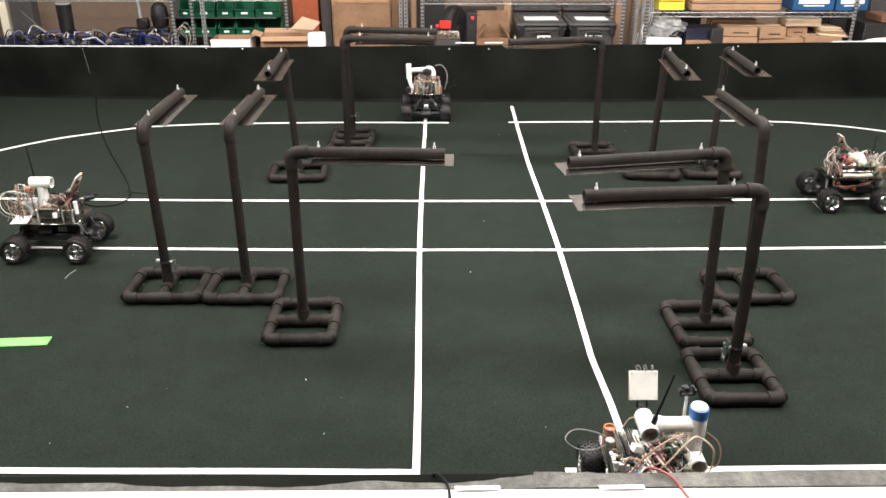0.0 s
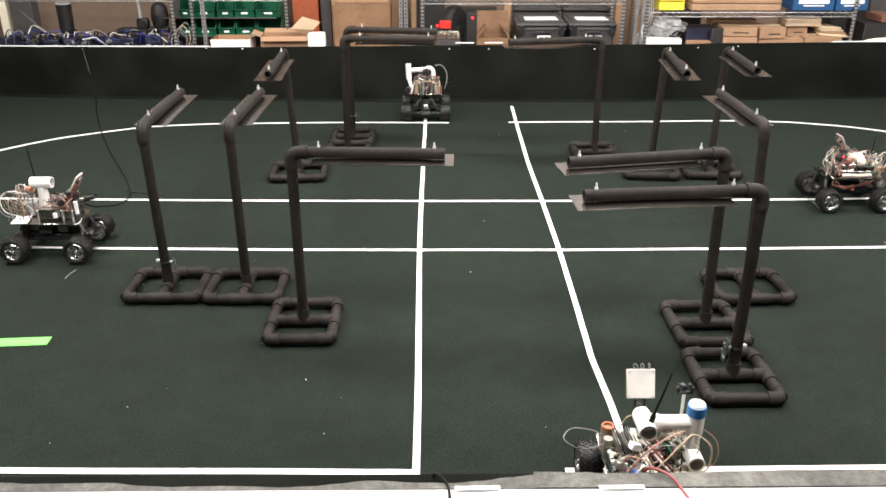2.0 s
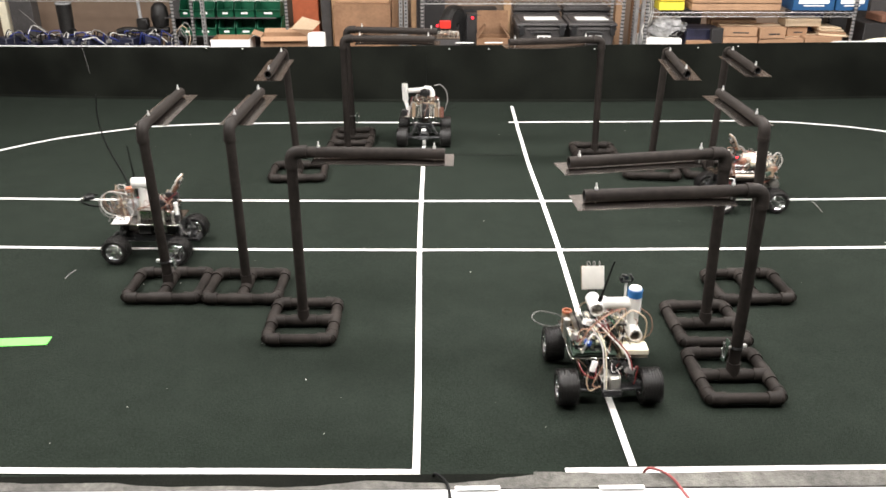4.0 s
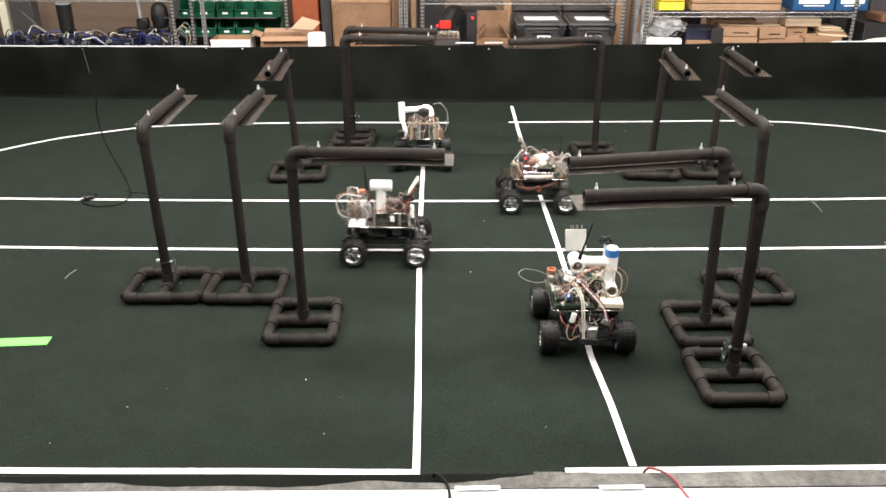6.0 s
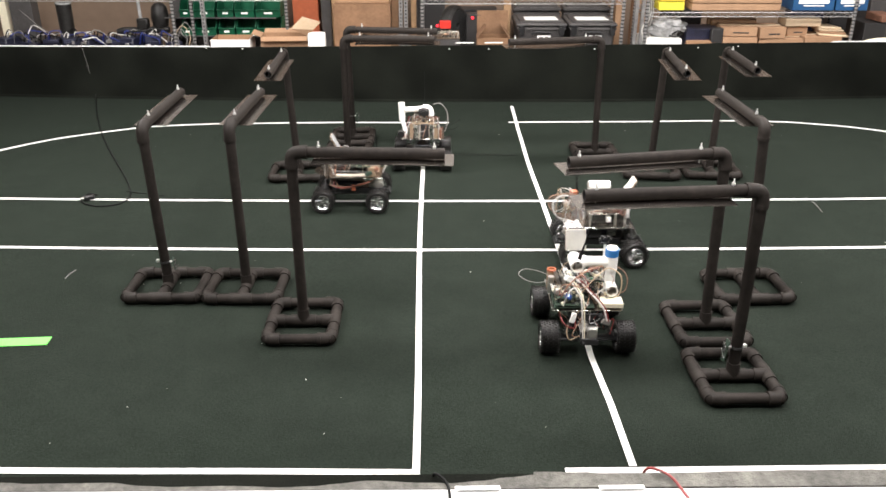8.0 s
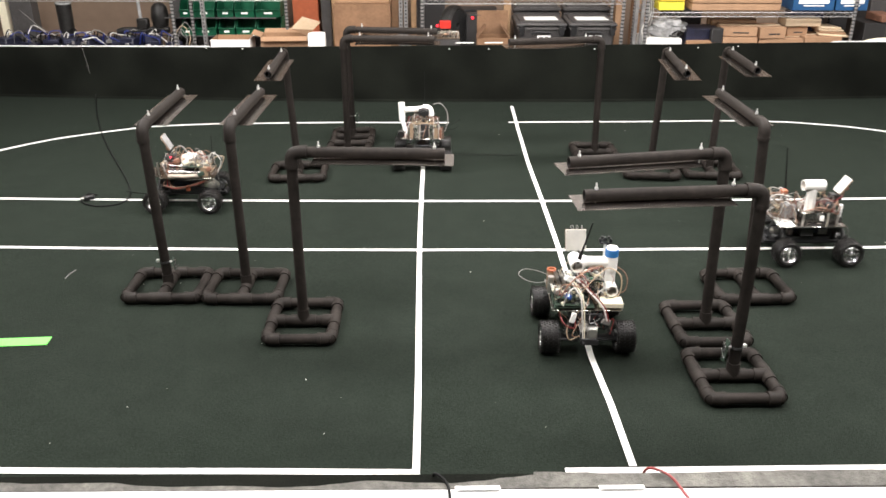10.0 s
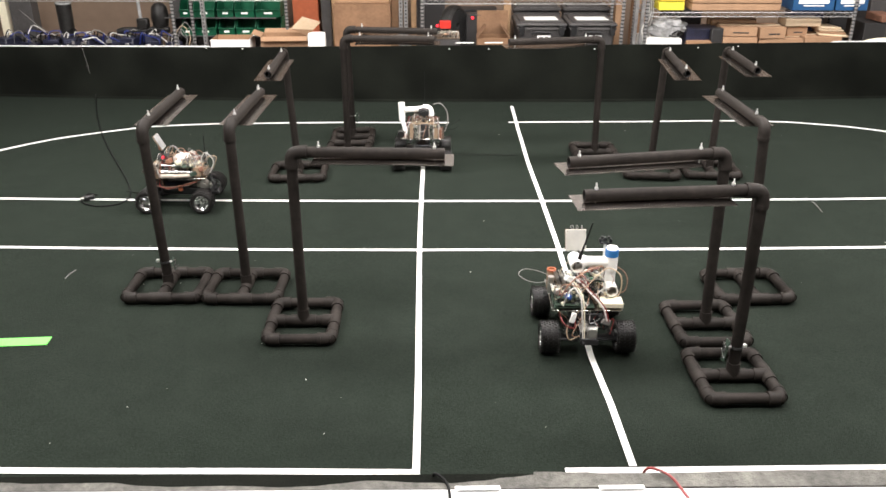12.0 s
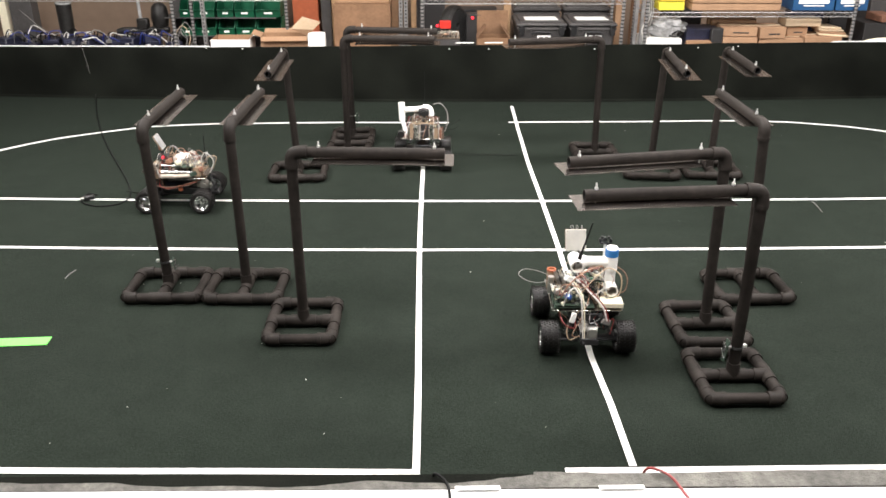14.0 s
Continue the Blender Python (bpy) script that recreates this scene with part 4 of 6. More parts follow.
def truck_north():
    """The truck in front that drives away along the lane; its rear is seen."""
    t, wh = truck_base("four-wheeled robot truck with white pipe frame and blue-taped top")
    deck(t, 0.149, -0.118, 0.125, 0.122, ALU, 0.0, "pale deck plate")
    circuit_board(t, (-0.035, 0.045, 0.157), (0.15, 0.14), (0, 0, 0), PCB, 55, 30)
    circuit_board(t, (0.05, -0.03, 0.158), (0.13, 0.17), (0, 0, 0), PCB, 56, 34)
    circuit_board(t, (0.0, 0.114, 0.176), (0.16, 0.042), (78, 0, 0), PCB, 57, 30)
    circuit_board(t, (-0.02, -0.045, 0.180), (0.08, 0.07), (0, -8, 10), PCB_TAN, 58, 18)
    pipe_yoke(t, -0.02, -0.088, 0.038, 0.19, 0.292, 0.345, True)
    circuit_board(t, (-0.055, 0.055, 0.166), (0.11, 0.11), (0, 0, 0), PCB, 51, 26)
    circuit_board(t, (-0.045, 0.055, 0.184), (0.10, 0.10), (0, 2, 0), PCB, 52, 30)
    circuit_board(t, (0.0, 0.01, 0.208), (0.11, 0.09), (3, -14, 5), PCB, 53, 30)
    circuit_board(t, (0.03, 0.08, 0.190), (0.10, 0.06), (12, -6, 0), PCB_TAN, 54, 16)
    bm = B()
    box(bm, (0.055, 0.082, 0.018), (-0.090, -0.082, 0.168), (0, 0, -3), 0.002)
    part("breadboard", bm, IVORY, t, "ivory prototyping board")
    bm = B()
    rod(bm, (0.060, 0.106, 0.152), (0.060, 0.106, 0.218), 0.0165, 18)
    part("round_can", bm, PCB_TAN, t, "tan cylindrical part")
    bm = B()
    lathe(bm, [(0.012, 0.218), (0.0165, 0.218), (0.0172, 0.222), (0.0165, 0.226), (0.012, 0.226)], pose(0.060, 0.106, 0), 20, closed=True)
    part("orange_ring", bm, ORANGE, t, "orange ring cap")
    for k in range(9):
        bm = B()
        box(bm, (0.085, 0.0016, 0.034), (0.012, 0.046 + 0.0062 * k, 0.212), (-14, 6, 0), 0.0004)
        part("fin", bm, TIN if k % 3 else GUN, t, "grey cooling fin")
    circuit_board(t, (-0.035, -0.035, 0.236), (0.045, 0.05), (18, -14, 20), PCB_GREEN, 59, 10)
    for pts, mt, r in (([(-0.10, 0.094, 0.190), (-0.105, 0.068, 0.245), (-0.09, 0.015, 0.285), (-0.065, -0.042, 0.295), (-0.04, -0.06, 0.27)], W_ORANGE, 0.0024), ([(-0.10, 0.033, 0.195), (-0.11, 0.0, 0.250), (-0.09, -0.042, 0.285), (-0.07, -0.075, 0.29), (-0.085, -0.112, 0.265), (-0.085, -0.112, 0.20), (-0.07, -0.09, 0.175)], W_YELLOW, 0.0022), ([(-0.11, 0.085, 0.165), (-0.125, 0.075, 0.215), (-0.115, 0.055, 0.235), (-0.10, 0.03, 0.20), (-0.11, 0.0, 0.165)], W_WHITE, 0.0026)):
        wire(t, pts, r, mt, "cable", "thick pale cable arching over the boards")
    bm = B()
    rod(bm, (0.02, 0.112, 0.15), (0.02, 0.112, 0.215), 0.012, 12)
    part("capacitor", bm, TIN, t)
    camera_mast(t, 0.085, 0.016, 0.19, 0.315, 0.03, (0.074, 0.076), PANEL, (0, 22, 0))
    bm = B()
    for k in range(3):
        lathe(bm, [(0.006, -0.001), (0.0085, -0.001), (0.0085, 0.001), (0.006, 0.001)], pose(0.132, -0.006 + 0.018 * k, 0.358, 90, 0, 20 * k), 10, closed=True)
    part("wire_stubs", bm, W_GREY, t)
    bm = B()
    rod(bm, (0.045, -0.076, 0.15), (0.045, -0.076, 0.335), 0.0042, 10)
    part("stalk", bm, PVC, t, "thin white stalk")
    bm = B()
    for dy, dz, sz in ((-0.018, 0.004, 0.014), (0.018, 0.004, 0.014), (-0.012, 0.016, 0.008), (0.012, 0.016, 0.008)):
        box(bm, (0.012, 0.009, sz), (0.045, -0.076 + dy, 0.340 + dz), (0, 0, 12), 0.002)
    box(bm, (0.010, 0.040, 0.005), (0.045, -0.076, 0.334), (0, 0, 5), 0.001)
    rod(bm, (0.048, -0.076, 0.345), (0.064, -0.076, 0.345), 0.007, 12)
    part("stalk_camera", bm, BLACK, t, "small black camera on a stalk")
    antenna(t, (-0.045, 0.033, 0.298), (-0.036, -0.010, 0.445), 0.0040)
    # ribbons and connectors that hang over the rear
    for k, (pts, mt, r) in enumerate([
        ([(0.03, 0.055, 0.225), (-0.06, 0.050, 0.228), (-0.120, 0.028, 0.200), (-0.148, 0.022, 0.13), (-0.175, 0.020, 0.055)], W_WHITE, 0.0024),
        ([(0.03, 0.048, 0.227), (-0.06, 0.042, 0.230), (-0.122, 0.021, 0.201), (-0.149, 0.015, 0.13), (-0.176, 0.0155, 0.055)], IVORY, 0.0024),
        ([(0.0, 0.03, 0.22), (-0.07, 0.0, 0.21), (-0.12, -0.05, 0.165), (-0.14, -0.065, 0.12)], W_WHITE, 0.003),
        ([(0.0, 0.026, 0.223), (-0.07, -0.006, 0.213), (-0.122, -0.056, 0.167), (-0.142, -0.07, 0.12)], W_RED, 0.0022),
        ([(-0.05, -0.02, 0.2), (-0.10, 0.0, 0.17), (-0.14, 0.03, 0.12), (-0.155, 0.055, 0.075), (-0.15, 0.02, 0.065)], W_ORANGE, 0.0018),
        ([(-0.09, 0.10, 0.15), (-0.14, 0.085, 0.115), (-0.15, 0.05, 0.10), (-0.12, 0.04, 0.13)], W_RED, 0.002),
        ([(-0.09, 0.02, 0.14), (-0.14, 0.07, 0.10), (-0.16, 0.065, 0.06), (-0.15, 0.03, 0.07)], W_YELLOW, 0.0022)]):
        wire(t, pts, r, mt, "cable", "thin cable hanging over the rear")
    wire(t, [(0.03, 0.112, 0.195), (0.0, 0.16, 0.200), (-0.02, 0.205, 0.220), (-0.005, 0.232, 0.237), (0.03, 0.205, 0.240), (0.045, 0.15, 0.222), (0.04, 0.112, 0.205)], 0.0015, W_GREY, "cable", "grey cable loop")
    wire(t, [(-0.03, -0.06, 0.17), (-0.07, -0.13, 0.20), (-0.05, -0.135, 0.26), (-0.02, -0.07, 0.285), (-0.05, 0.01, 0.265), (-0.06, 0.06, 0.22)], 0.0018, W_BROWN, "cable", "brown cable loop")
    for at, sz, mt in (((-0.135, 0.052, 0.132), (0.010, 0.018, 0.036), PAPER), ((-0.135, -0.062, 0.115), (0.014, 0.03, 0.02), W_GREY), ((-0.04, 0.060, 0.235), (0.024, 0.026, 0.018), PAPER), ((-0.01, -0.03, 0.232), (0.022, 0.03, 0.016), PCB), ((-0.06, 0.10, 0.195), (0.02, 0.02, 0.02), TIN), ((-0.09, 0.065, 0.19), (0.02, 0.018, 0.018), PCB_BLUE)):
        bm = B()
        box(bm, sz, at, (20, 10, 15), 0.002)
        part("connector", bm, mt, t)
    bm = B()
    rod(bm, (-0.107, 0.068, 0.202), (-0.103, 0.068, 0.202), 0.0036, 10)
    part("status_light", bm, LED_WHITE, t, "glowing pale blue status light")
    bm = B()
    box(bm, (0.035, 0.036, 0.05), (-0.155, -0.012, 0.082), (0, 12, 0), 0.006)
    part("rear_motor_mount", bm, TIN, t, "grey rear motor mount")
    tangle(t, 61, 34, -0.10, 0.09, 0.10, 0.165, 0.245, MIX, 0.0015)
    tangle(t, 62, 12, -0.15, -0.09, 0.08, 0.07, 0.15, [W_RED, W_BROWN, W_WHITE, W_BLACK], 0.0014)
    return t, wh


def truck_south():
    """The far truck that drives towards the near side; its front is seen."""
    t, wh = truck_base("four-wheeled robot truck with white pipe frame, seen beside the felt wall", True)
    deck(t, 0.175, -0.12, 0.125, 0.12, ALU, 0.0, "pale deck plate")
    pvc(t, (0.03, -0.113, 0.258), (0.03, -0.117, 0.358), 0.0180)
    pvc(t, (0.03, -0.10, 0.316), (0.0, 0.03, 0.318), 0.0150)
    bm = B()
    elbow(bm, (-0.005, 0.045, 0.318), Vector((0, -1, 0)), Vector((0, 0, -1)), 0.0195, 0.042)
    part("pvc_elbow", bm, PVC, t, "white plastic pipe elbow")
    bm = B()
    sweep(bm, [(0.03, -0.115, 0.265), (0.045, -0.105, 0.235), (0.06, -0.095, 0.205), (0.075, -0.105, 0.180)], 0.0120, 14, 5)
    part("pvc_bend", bm, PVC, t, "white plastic pipe bend")
    for y0, y1, z1, mt, lb in ((-0.070, -0.052, 0.262, PCB_TAN, "tan strip"), (-0.048, -0.020, 0.250, ALU, "bare metal bracket"), (0.036, 0.060, 0.255, ALU, "bare metal bracket"), (0.064, 0.085, 0.235, PCB_TAN, "tan strip")):
        bm = B()
        box(bm, (0.004, y1 - y0, z1 - 0.178), (0.118, (y0 + y1) / 2, (z1 + 0.178) / 2), (0, 0, 0), 0.0008)
        part("front_plate", bm, mt, t, lb)
    bm = B()
    box(bm, (0.06, 0.15, 0.003), (0.030, 0.020, 0.266), (0, 4, 0), 0.001)
    part("upper_plate", bm, ALU, t, "bright upper plate")
    for k, y in enumerate((-0.055, -0.015, 0.045, 0.09)):
        bm = B()
        box(bm, (0.006, 0.006, 0.085), (0.11, y, 0.213), (0, 0, 0), 0.001)
        part("post", bm, TIN, t)
    circuit_board(t, (0.02, 0.0, 0.255), (0.13, 0.12), (0, 3, 0), PCB_TAN, 71, 14)
    circuit_board(t, (0.095, 0.06, 0.215), (0.075, 0.05), (0, 88, 0), PCB_TAN, 72, 10)
    circuit_board(t, (0.0, 0.0, 0.19), (0.15, 0.16), (0, 0, 0), PCB, 73, 14)
    bm = B()
    box(bm, (0.05, 0.042, 0.075), (0.075, 0.012, 0.215), (0, 0, 0), 0.004)
    part("black_module", bm, CHIP, t)
    bm = B()
    rod(bm, (0.055, 0.006, 0.318), (0.085, 0.006, 0.312), 0.020, 16)
    rod(bm, (0.085, 0.006, 0.312), (0.095, 0.006, 0.310), 0.014, 16)
    box(bm, (0.035, 0.058, 0.036), (0.045, 0.008, 0.308), (0, 0, 0), 0.005)
    box(bm, (0.020, 0.020, 0.05), (0.05, 0.008, 0.275), (0, 0, 0), 0.003)
    part("camera_eye", bm, CHIP, t, "black camera module")
    bm = B()
    rod(bm, (0.115, -0.115, 0.21), (0.14, -0.118, 0.205), 0.019, 14)
    part("side_motor", bm, CHIP, t)
    for k, y in enumerate((0.07, 0.095)):
        bm = B()
        rod(bm, (0.10, y, 0.172), (0.10, y, 0.225), 0.012, 14)
        part("cell", bm, PAPER if k == 0 else COPPER, t)
    wire(t, [(0.0, 0.06, 0.34), (0.0, 0.10, 0.345), (0.0, 0.135, 0.305), (0.01, 0.142, 0.25), (0.03, 0.125, 0.19)], 0.0034, W_GREY, "cable", "grey cable hoop")
    tangle(t, 81, 30, -0.06, 0.12, 0.105, 0.18, 0.285, MIX, 0.0017)
    wire(t, [(0.05, 0.12, 0.22), (0.02, 0.17, 0.235), (-0.02, 0.215, 0.25)], 0.0018, W_BLACK, "cable")
    wire(t, [(0.05, 0.12, 0.21), (0.03, 0.17, 0.205), (0.0, 0.205, 0.215)], 0.0016, W_BLACK, "cable")
    antenna(t, (-0.10, 0.012, 0.18), (-0.105, 0.012, 0.50), 0.0024)
    bm = B()
    box(bm, (0.004, 0.026, 0.012), (0.190, 0.0, 0.118), (0, -20, 0))
    part("front_tag", bm, PAPER, t, "small pale tag")
    return t, wh


TRUCK_EAST = truck_east()
TRUCK_WEST = truck_west()
TRUCK_NORTH = truck_north()
TRUCK_SOUTH = truck_south()


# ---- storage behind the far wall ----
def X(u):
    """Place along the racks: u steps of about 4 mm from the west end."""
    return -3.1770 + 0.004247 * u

SHELF_Z, RACK_Y0, RACK_Y1 = 0.25, 2.80, 3.22


def wire_rack(x0, x1, lip_z, label, y0=RACK_Y0):
    """Chrome wire shelving: four ringed posts, two shelves with zigzag edges."""
    e = thing("wire_rack", label, "wire rack", pose(x0, y0, 0), "wire racks behind the field")
    w, d = x1 - x0, RACK_Y1 - RACK_Y0
    for px in (0.014, w - 0.014):
        for py in (0.014, d - 0.014):
            bm = B()
            rod(bm, (px, py, -0.014), (px, py, 1.7), 0.0125, 12)
            post = part("post", bm, RACK_CHROME, e)
            bm = B()
            for k in range(64):
                z = 0.04 + k * 0.0254
                lathe(bm, [(0.0126, z - 0.005), (0.0130, z - 0.004), (0.0130, z + 0.004), (0.0126, z + 0.005)], pose(px, py, 0), 12)
            tagged(part("grooves", bm, GUN, post), "", "", "", "stuff")
    for z in (SHELF_Z - 0.012, lip_z):
        bm = B()
        k = 0.03
        while k < w - 0.02:
            rod(bm, (k, 0.012, z + 0.005), (k, d - 0.012, z + 0.005), 0.0013, 5)
            k += 0.036
        shelf = tagged(part("shelf", bm, RACK_CHROME, e), "", "", "", "stuff")
        for nm, yy in (("front_edge", 0.014), ("back_edge", d - 0.014)):
            bm = B()
            for zz in (0.0, -0.03):
                rod(bm, (0.014, yy, z + zz), (w - 0.014, yy, z + zz), 0.0032, 8)
            n = max(4, int(w / 0.024))
            pts = [(0.02 + (w - 0.04) * k / n, yy, z - 0.001 - 0.028 * (k % 2)) for k in range(n + 1)]
            sweep(bm, pts, 0.0025, 6, 1)
            part(nm, bm, RACK_CHROME, shelf)
        for xx in (0.014, w - 0.014):
            bm = B()
            rod(bm, (xx, 0.014, z), (xx, d - 0.014, z), 0.0036, 8)
            rod(bm, (xx, 0.014, z - 0.03), (xx, d - 0.014, z - 0.03), 0.0036, 8)
            part("side_edge", bm, RACK_CHROME, shelf)
    return e


LIP = {1: 0.695, 2: 0.687, 3: 0.692, 4: 0.603}
wire_rack(-3.45, -1.835, LIP[1], "chrome wire storage rack with navy gear", 2.90)
wire_rack(-1.745, -1.018, LIP[2], "chrome wire storage rack holding green bins", 2.98)
wire_rack(-0.036, 1.448, LIP[3], "chrome wire storage rack holding black totes")
wire_rack(1.593, 3.137, LIP[4], "chrome wire storage rack holding small cartons")
# plain board that bears the things between the racks
slab("trim_bench_front", (3.6, 0.112, 0.02), (-0.1, 2.82, SHELF_Z - 0.03 - 0.025), ROOM_FLOOR, "low grey bench board behind the field wall", "bench")
slab("trim_bench", (8.6, 0.80, 0.02), (0.2, 3.28, SHELF_Z - 0.03 - 0.025), ROOM_FLOOR, "low grey bench board behind the field wall", "bench")


def carton(x0, x1, y0, y1, z0, z1, material=CARD, label="closed brown cardboard carton on the rack", turn=0.0, tape=True, mark=False, name="carton"):
    w, d, h = x1 - x0, y1 - y0, z1 - z0
    e = thing(name, label, "box", pose((x0 + x1) / 2, (y0 + y1) / 2, z0, 0, 0, turn), "cartons on the racks")
    bm = B()
    box(bm, (w, d, h), (0, 0, h / 2), (0, 0, 0), 0.003)
    part("body", bm, material, e)
    for s in (-1, 1):
        bm = B()
        box(bm, (w - 0.006, d / 2 - 0.003, 0.003), (0, s * (d / 4 + 0.0005), h + 0.0015), (s * 0.5, 0, 0))
        part("flap", bm, material, e)
    if tape:
        bm = B()
        box(bm, (w * 0.99, 0.04, 0.0012), (0, 0, h + 0.0042))
        box(bm, (0.0012, 0.04, h * 0.3), (-w / 2 - 0.0008, 0, h * 0.84))
        part("packing_tape", bm, CARD_LIGHT, e)
    if mark:
        bm = B()
        for k, (bw, off) in enumerate(((0.30, -0.02), (0.12, 0.21))):
            box(bm, (w * bw, 0.001, h * 0.14), (w * off, -d / 2 - 0.0008, h * 0.42))
        part("printed_mark", bm, CHIP, e, "small dark printed mark")
    return e


def open_box(x0, x1, y0, y1, z0, z1, label, face, inside=CARD_DARK, flaps=(), turn=0.0):
    """An open-topped box of thin board; flaps are (side, length, fold in degrees)."""
    w, d, h, t = x1 - x0, y1 - y0, z1 - z0, 0.005
    e = thing("open_carton", label, "box", pose((x0 + x1) / 2, (y0 + y1) / 2, z0, 0, 0, turn), "cartons on the racks")
    bm = B()
    box(bm, (w, d, t), (0, 0, t / 2))
    part("bottom", bm, inside, e)
    for nm, sz, at in (("front_wall", (w, t, h), (0, -d / 2 + t / 2, h / 2)), ("back_wall", (w, t, h), (0, d / 2 - t / 2, h / 2)), ("side_wall", (t, d - 2 * t, h), (-w / 2 + t / 2, 0, h / 2)), ("side_wall", (t, d - 2 * t, h), (w / 2 - t / 2, 0, h / 2))):
        bm = B()
        box(bm, sz, at, (0, 0, 0), 0.001)
        part(nm, bm, face if nm == "front_wall" or (face is PAPER and at[0] > 0) else inside, e)
    for side, ln, fold in flaps:
        bm = B()
        if side in "fb":
            s = -1 if side == "f" else 1
            box(bm, (w * 0.96, ln, 0.004), (0, s * ln / 2, 0))
            bm.transform(pose(0, s * (d / 2 - 0.002), h, s * fold))
        else:
            s = -1 if side == "l" else 1
            box(bm, (ln, d * 0.96, 0.004), (s * ln / 2, 0, 0))
            bm.transform(pose(s * (w / 2 - 0.002), 0, h, 0, -s * fold))
        part("flap", bm, CARD_LIGHT if side == "r" and face is CARD else (CARD_SHADED if face is CARD_SHADED else CARD), e)
    return e


def storage_bin(x, y, z, w, d, h):
    """A stacking bin with a low, sloped hopper front."""
    e = thing("storage_bin", "green plastic stacking bin with low open front", "bin", pose(x, y, z), "green bins on the rack")
    t = 0.004
    bm = B()
    box(bm, (w, d, t), (0, 0, t / 2))
    box(bm, (w, t, h), (0, d / 2 - t / 2, h / 2))
    for s in (-1, 1):
        a = [(-d / 2 + 0.0, 0), (d / 2, 0), (d / 2, h), (-d / 2 + d * 0.30, h), (-d / 2 - 0.006, h * 0.42)]
        vs = [bm.verts.new((s * (w / 2 - t / 2) + q, yy, zz)) for q in (-t / 2, t / 2) for yy, zz in a]
        n = len(a)
        bm.faces.new(vs[:n][::-1])
        bm.faces.new(vs[n:])
        for k in range(n):
            bm.faces.new((vs[k], vs[(k + 1) % n], vs[n + (k + 1) % n], vs[n + k]))
        box(bm, (0.010, d * 0.68, 0.006), (s * (w / 2 - 0.003), d * 0.15, h - 0.003))
    box(bm, (w, t, h * 0.44), (0, -d / 2 - 0.002, h * 0.215), (8, 0, 0))
    part("body", bm, BIN_GREEN, e)
    bm = B()
    box(bm, (w * 1.02, 0.012, 0.008), (0, -d / 2 - 0.010, h * 0.43), (0, 0, 0), 0.002)
    part("front_lip", bm, BIN_GREEN, e)
    bm = B()
    box(bm, (w * 0.34, 0.002, h * 0.12), (0, -d / 2 - 0.0065, h * 0.24), (8, 0, 0))
    part("label_slip", bm, PAPER, e, "white paper label slip")
    return e


for rz in (0.393, 0.528):
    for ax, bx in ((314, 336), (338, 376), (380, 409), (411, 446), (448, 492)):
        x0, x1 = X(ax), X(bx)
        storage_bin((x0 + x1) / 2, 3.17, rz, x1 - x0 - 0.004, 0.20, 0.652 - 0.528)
e = thing("bin_stand", "dark louvred stand behind the green bins", "stand", pose(-1.544, 3.30, SHELF_Z - 0.045), "")
bm = B()
box(bm, (0.86, 0.02, 0.62), (0, 0, 0.31), (0, 0, 0), 0.003)
part("back_panel", bm, TOTE, e)
for rz in (0.393, 0.528):
    bm = B()
    box(bm, (0.84, 0.235, 0.008), (0, -0.127, rz - SHELF_Z + 0.040))
    part("ledge", bm, TOTE, e)

# cardboard in front of the bins
open_box(-1.554, -1.274, 2.76, 2.97, SHELF_Z - 0.044, 0.417, "open white-faced cardboard tray, brown inside", PAPER)
open_box(-1.199, -0.857, 2.78, 2.96, SHELF_Z - 0.044, 0.435, "open brown carton with torn raised flaps", CARD, CARD_DARK, (("b", 0.05, 28), ("f", 0.05, -30), ("l", 0.07, 20)), 3)
torn = bpy.data.objects["open_carton.001"]
bm = B()
back = torn.matrix_basis.inverted()
lower = [back @ Vector(p) for p in ((-0.985, 2.845, 0.480), (-0.817, 2.845, 0.474), (-0.764, 2.880, 0.525), (-0.900, 2.890, 0.560))]
f = bm.faces.new([bm.verts.new(p) for p in lower])
bmesh.ops.solidify(bm, geom=[f], thickness=0.004)
part("raised_flap", bm, CARD_LIGHT, torn, "pale torn flap standing up")
bm = B()
f = bm.faces.new([bm.verts.new(back @ Vector(p)) for p in ((-0.870, 2.82, 0.436), (-0.845, 2.82, 0.436), (-0.817, 2.848, 0.476), (-0.985, 2.848, 0.482))])
bmesh.ops.solidify(bm, geom=[f], thickness=0.004)
part("flap_support", bm, CARD, torn)
carton(-0.851, -0.733, 2.76, 2.86, SHELF_Z - 0.044, 0.453, PAPER, "small white carton with a dark printed mark", 0, False, True)
carton(-1.032, -0.833, 3.30, 3.42, SHELF_Z - 0.045, 0.95, RUST, "tall red-brown panel box behind cartons", 0, False, False, "panel_box")
# Dark strip between the red-brown panel and the large carton.
carton(-0.804, -0.729, 3.25, 3.5, SHELF_Z - 0.045, 0.95, TOTE, "tall dark narrow strip behind the cartons", 0, False, False, "case")
carton(-0.689, -0.262, 3.05, 3.40, SHELF_Z - 0.045, 0.622, CARD_SHADED, "large closed brown cardboard carton", 0, True)
carton(-0.677, -0.273, 3.10, 3.40, 0.622 + 0.006, 0.9, CARD, "flat carton on a larger one", 0, False)
carton(-0.260, -0.208, 3.20, 3.5, SHELF_Z - 0.045, 0.9, CARD, "narrow upright brown carton", 0, False)
